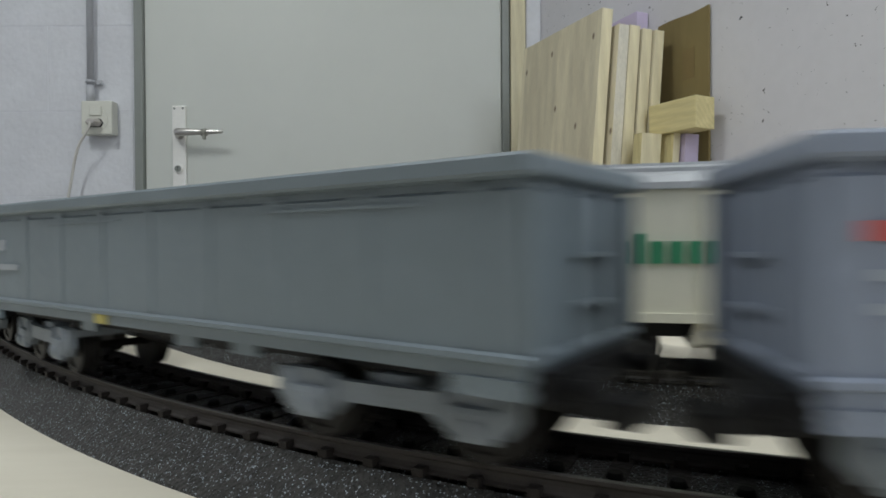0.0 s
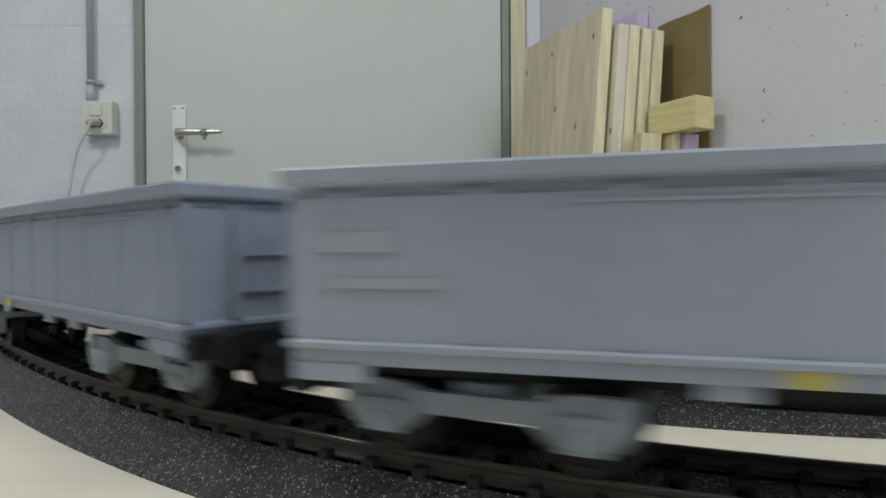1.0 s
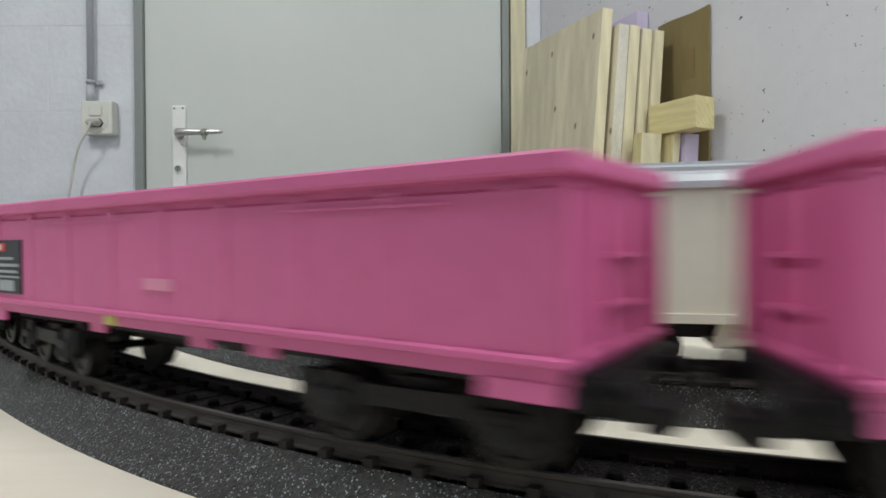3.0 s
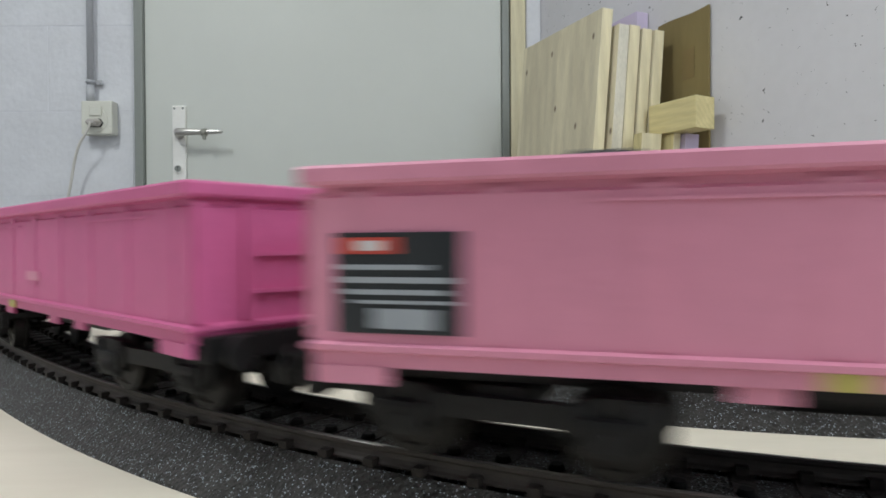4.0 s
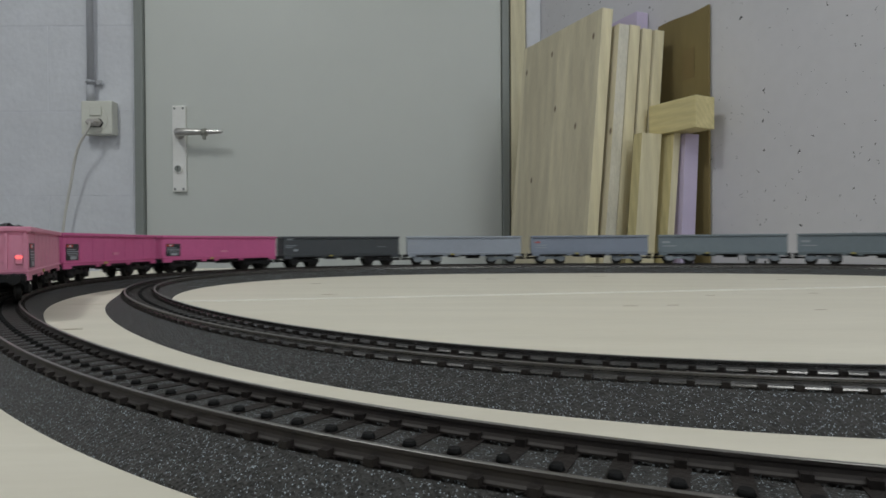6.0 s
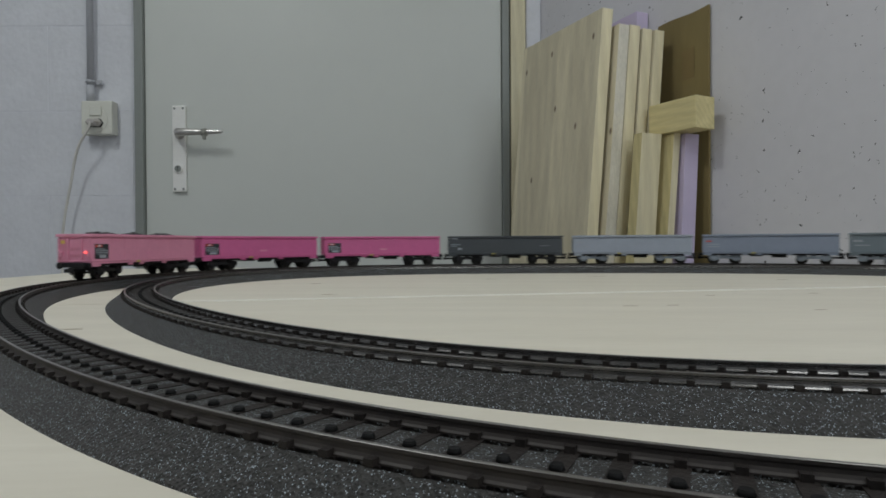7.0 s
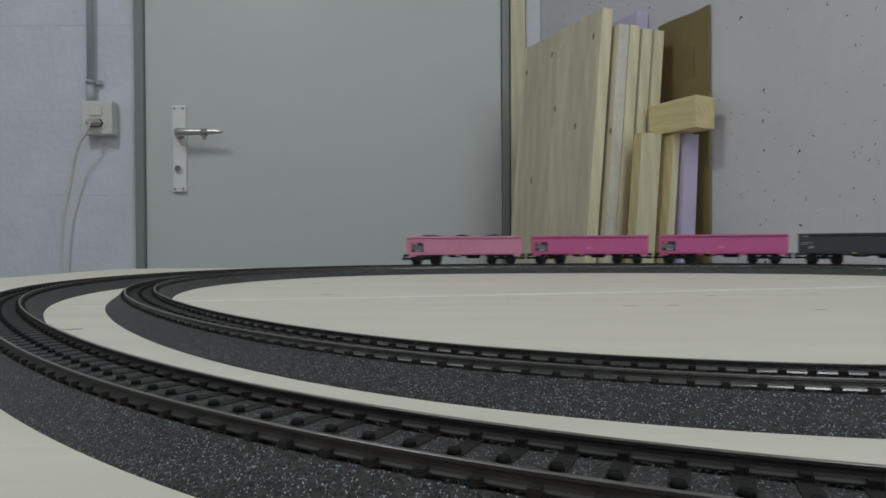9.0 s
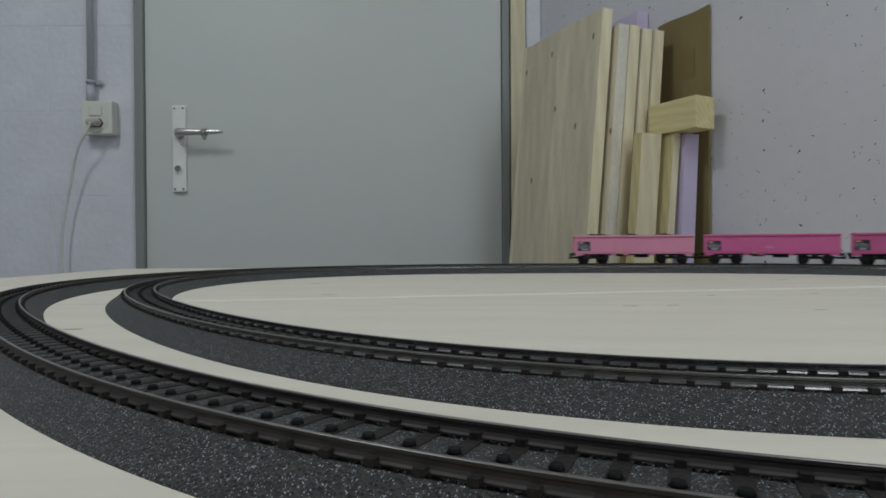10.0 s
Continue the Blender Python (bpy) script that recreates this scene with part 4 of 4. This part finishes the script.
def build_van(side, label, deco):
    v = thing("refrigerator_van" if deco != "open" else "open_wagon", label, "model wagon", group="wagons of the short train")
    top = VT if deco != "open" else VT - 0.0035
    bm = bmesh.new()
    box(bm, -VL, -VW, VB, VL, VW, top, bevel=0.0006)
    body = part("body", bm, side, v)
    for sgn in (-1, 1):
        for x in (-VL + 0.001, -0.012, 0.012, VL - 0.001):
            part("side_post", trim_mesh("side_post%d" % (deco == "open"), 0.0010, 0.0007, top - VB - 0.0012, side), None, body).location = (x, sgn * VW, (top + VB) / 2)
        part("side_rail", trim_mesh("side_rail", 2 * VL, 0.0014, 0.0019, side), None, body).location = (0, sgn * VW, VB + 0.0012)
    if deco != "open":
        bm = bmesh.new()
        rings = []
        prof = [(VW + 0.0012, top - 0.0004), (VW + 0.0012, top + 0.0010)]
        for k in range(1, 12):
            a = math.pi * k / 12
            prof.append((math.cos(a) * (VW + 0.0010), top + 0.0012 + math.sin(a) * 0.0048))
        prof += [(-VW - 0.0012, top + 0.0010), (-VW - 0.0012, top - 0.0004)]
        nr = 33
        for i in range(nr):
            x = -VL - 0.0008 + (2 * VL + 0.0016) * i / (nr - 1)
            rings.append([(x, y, z) for y, z in prof])
        loft(bm, rings, smooth=False)
        for k in (2, 4, 8, 10):
            a = math.pi * k / 12
            y, z = math.cos(a) * (VW + 0.0010), top + 0.0012 + math.sin(a) * 0.0048
            box(bm, -VL, y - 0.0005, z - 0.0003, VL, y + 0.0005, z + 0.0005)
        part("roof", bm, M_ROOF if deco != "brown" else mat("white_roof", (0.75, 0.76, 0.78), 0.5, 0, 0.04, 50), v, "ribbed pale metal roof")
    bm = bmesh.new()
    box(bm, -VL + 0.001, -0.0110, VB - 0.0030, VL - 0.001, 0.0110, VB + 0.0005)
    for sgn in (-1, 1):
        for x in (-0.026, 0.026):
            prof = [(x - 0.007, VB), (x + 0.007, VB), (x + 0.0030, 0.0045), (x - 0.0030, 0.0045)]
            loft(bm, [[(a, sgn * 0.0116, z) for a, z in prof], [(a, sgn * 0.0104, z) for a, z in prof]])
        for x in (-1, 1):
            cyl(bm, (x * (VL - 0.001), sgn * 0.0100, VB - 0.0014), (x * (VL + 0.0036), sgn * 0.0100, VB - 0.0014), 0.0013, 0.0013, 10)
            cyl(bm, (x * (VL + 0.0034), sgn * 0.0100, VB - 0.0014), (x * (VL + 0.0042), sgn * 0.0100, VB - 0.0014), 0.0028, 0.0026, 14)
    box(bm, -VL - 0.005, -0.002, 0.0066, VL + 0.005, 0.002, 0.0090)
    part("underframe", bm, M_BLACK, v)
    bm = bmesh.new()
    for x in (-0.0095, 0.0095):
        box(bm, x - 0.0045, -0.0140, VB - 0.0052, x + 0.0045, 0.0140, VB - 0.0040, bevel=0.0003)
        for sgn in (-1, 1):
            prof = [(x - 0.0036, VB), (x + 0.0036, VB), (x + 0.0050, VB - 0.0046), (x - 0.0050, VB - 0.0046)]
            loft(bm, [[(a, sgn * 0.0146, z) for a, z in prof], [(a, sgn * 0.0140, z) for a, z in prof]])
    part("footstep", bm, M_GAP, v, "ivory steps under the door")
    for x in (-0.026, 0.026):
        ws = part("wheelset", WHEELSET, None, v)
        ws.matrix_local = pose(x, 0, WHEEL_R)
        WHEELS.append((ws, x, 0.0))
    for sgn in (-1, 1):
        y = sgn * (VW + 0.0005)
        if deco == "green":
            for k in range(18):
                slab("letter_block", v, M_GREEN, -0.034 + k * 0.0038, -0.0312 + k * 0.0038, 0.0236, 0.0236 + (0.0046 if k % 5 else 0.0062), y)
            slab("print_line", v, M_PANEL, -0.012, -0.004, 0.0222, 0.0228, y)
        elif deco == "blue":
            for k, (a, b) in enumerate(tuple((-0.0375 + i * 0.0043, -0.0340 + i * 0.0043) for i in range(13)) + ((0.0215, 0.025), (0.0258, 0.0285), (0.0293, 0.0328), (0.0336, 0.037))):
                slab("letter_block", v, M_BLUE, a, b, 0.0262, 0.0325, y)
            slab("print_line", v, M_PALE, -0.038, -0.026, 0.0235, 0.0242, y)
        elif deco == "sky":
            slab("sky_band", v, M_SKY, -VL + 0.001, VL - 0.001, 0.0250, 0.0385, y)
            slab("yellow_band", v, M_LEMON, -VL + 0.001, VL - 0.001, 0.0130, 0.0182, y)
            # a blue hill line and a red pennant above it
            bm = bmesh.new()
            hill = [(-0.034 + 0.072 * i / 12, 0.0252 + 0.0010 * math.sin(i * 0.9)) for i in range(13)] + [(0.038, 0.0198), (-0.034, 0.0198)]
            loft(bm, [[(x, y - sgn * 0.0003, z) for x, z in hill], [(x, y + sgn * 0.0004, z) for x, z in hill]])
            part("blue_band", bm, M_BLUE, v)
            bm = bmesh.new()
            flag = [(0.026, 0.0346), (0.026, 0.0370), (0.016, 0.0368), (0.007, 0.0357), (0.016, 0.0347)]
            loft(bm, [[(x, y - sgn * 0.0003, z) for x, z in flag], [(x, y + sgn * 0.0004, z) for x, z in flag]])
            part("red_flash", bm, M_RED, v)
            for z, a0, a1 in ((0.0298, -0.03, 0.004), (0.0322, 0.010, 0.024), (0.0162, -0.004, 0.006), (0.0145, -0.004, 0.006)):
                slab("print_line", v, M_WHITE, a0, a1, z, z + 0.0006, y, depth=0.0004)
        elif deco == "brown":
            pn = slab("lettering_panel", v, M_PANEL, -0.036 if sgn < 0 else 0.018, -0.018 if sgn < 0 else 0.036, 0.0190, 0.0256, y)
            slab("red_flash", pn, M_RED, -0.034 if sgn < 0 else 0.020, -0.020 if sgn < 0 else 0.034, 0.0240, 0.0252, y + sgn * 0.0003)
            slab("print_line", pn, M_PALE, -0.034 if sgn < 0 else 0.020, -0.022 if sgn < 0 else 0.032, 0.0212, 0.0222, y + sgn * 0.0003)
        elif deco == "open":
            pn = slab("lettering_panel", v, M_PANEL, -0.040, -0.014, 0.0170, 0.0285, y)
            slab("red_flash", pn, M_RED, -0.038, -0.030, 0.0272, 0.0282, y + sgn * 0.0003)
            for z in (0.0240, 0.0205, 0.0180):
                slab("print_line", pn, M_PALE, -0.038, -0.018, z, z + 0.0014, y + sgn * 0.0003)
    return v


INNER = [  # from the front backwards
    build_van(M_CREAM, "cream refrigerator van with green lettering and silver roof", "green"),
    build_van(M_CREAM, "cream refrigerator van with large blue lettering and silver roof", "blue"),
    build_van(M_WHITE, "white van with a blue and yellow picture and silver roof", "sky"),
    build_van(M_BROWN, "red-brown covered van with a white roof", "brown"),
    build_van(M_CREAM, "pale grey-white refrigerator van with silver roof", "plain"),
    build_van(P_LIGHTGREY, "light blue-grey low wagon with black lettering panels", "open"),
]

build_sleepers()


def outer_s(t, k):
    """Length along the outer line at which the gap behind wagon k of the long train is at t."""
    u = t - 5.0
    return S_FAR - 1.1117 + 0.22525 * u + 0.00013 * u * u + k * PITCH


def ride(s, half, inner):
    """Pose of a vehicle whose two pivots ride at s - half and s + half; x points the way it goes."""
    a, _ = on_line(s - half, inner)
    b, _ = on_line(s + half, inner)
    c, d = (a + b) / 2, b - a
    return Matrix.Translation((c.x, c.y, ZT + RAIL_TOP)) @ Matrix.Rotation(math.atan2(d.y, d.x), 4, "Z")


def inner_s(t, k):
    """Length along the outer line beside which van k of the short train stands; it slows down to a halt."""
    v, t1, t2 = 0.120, 4.6, 6.4
    if t < t1:
        g = v * t
    elif t < t2:
        g = v * t1 + v * (t - t1) - v * (t - t1) ** 2 / (2 * (t2 - t1))
    else:
        g = v * t1 + v * (t2 - t1) / 2
    return S_NEAR - (g - k * VAN_PITCH) * 1.18, g


S_NEAR = 0.1848


def motions():
    times = [i / 6 for i in range(61)]
    for k, w in enumerate(OUTER):
        walk(w, [(t, ride(outer_s(t, k + 0.5), PIVOT, False)) for t in times])
    for k, v in enumerate(INNER):
        walk(v, [(t, ride(inner_s(t, k)[0], 0.026, True)) for t in times])
    steps = [i / 30 for i in range(301)]
    for ws, x, speed in WHEELS:
        if speed:
            walk(ws, [(t, pose(x, 0, WHEEL_R, 0, math.degrees(speed * t / WHEEL_R))) for t in steps])
        else:
            walk(ws, [(t, pose(x, 0, WHEEL_R, 0, -math.degrees(inner_s(t, 0)[1] / WHEEL_R))) for t in steps])


motions()
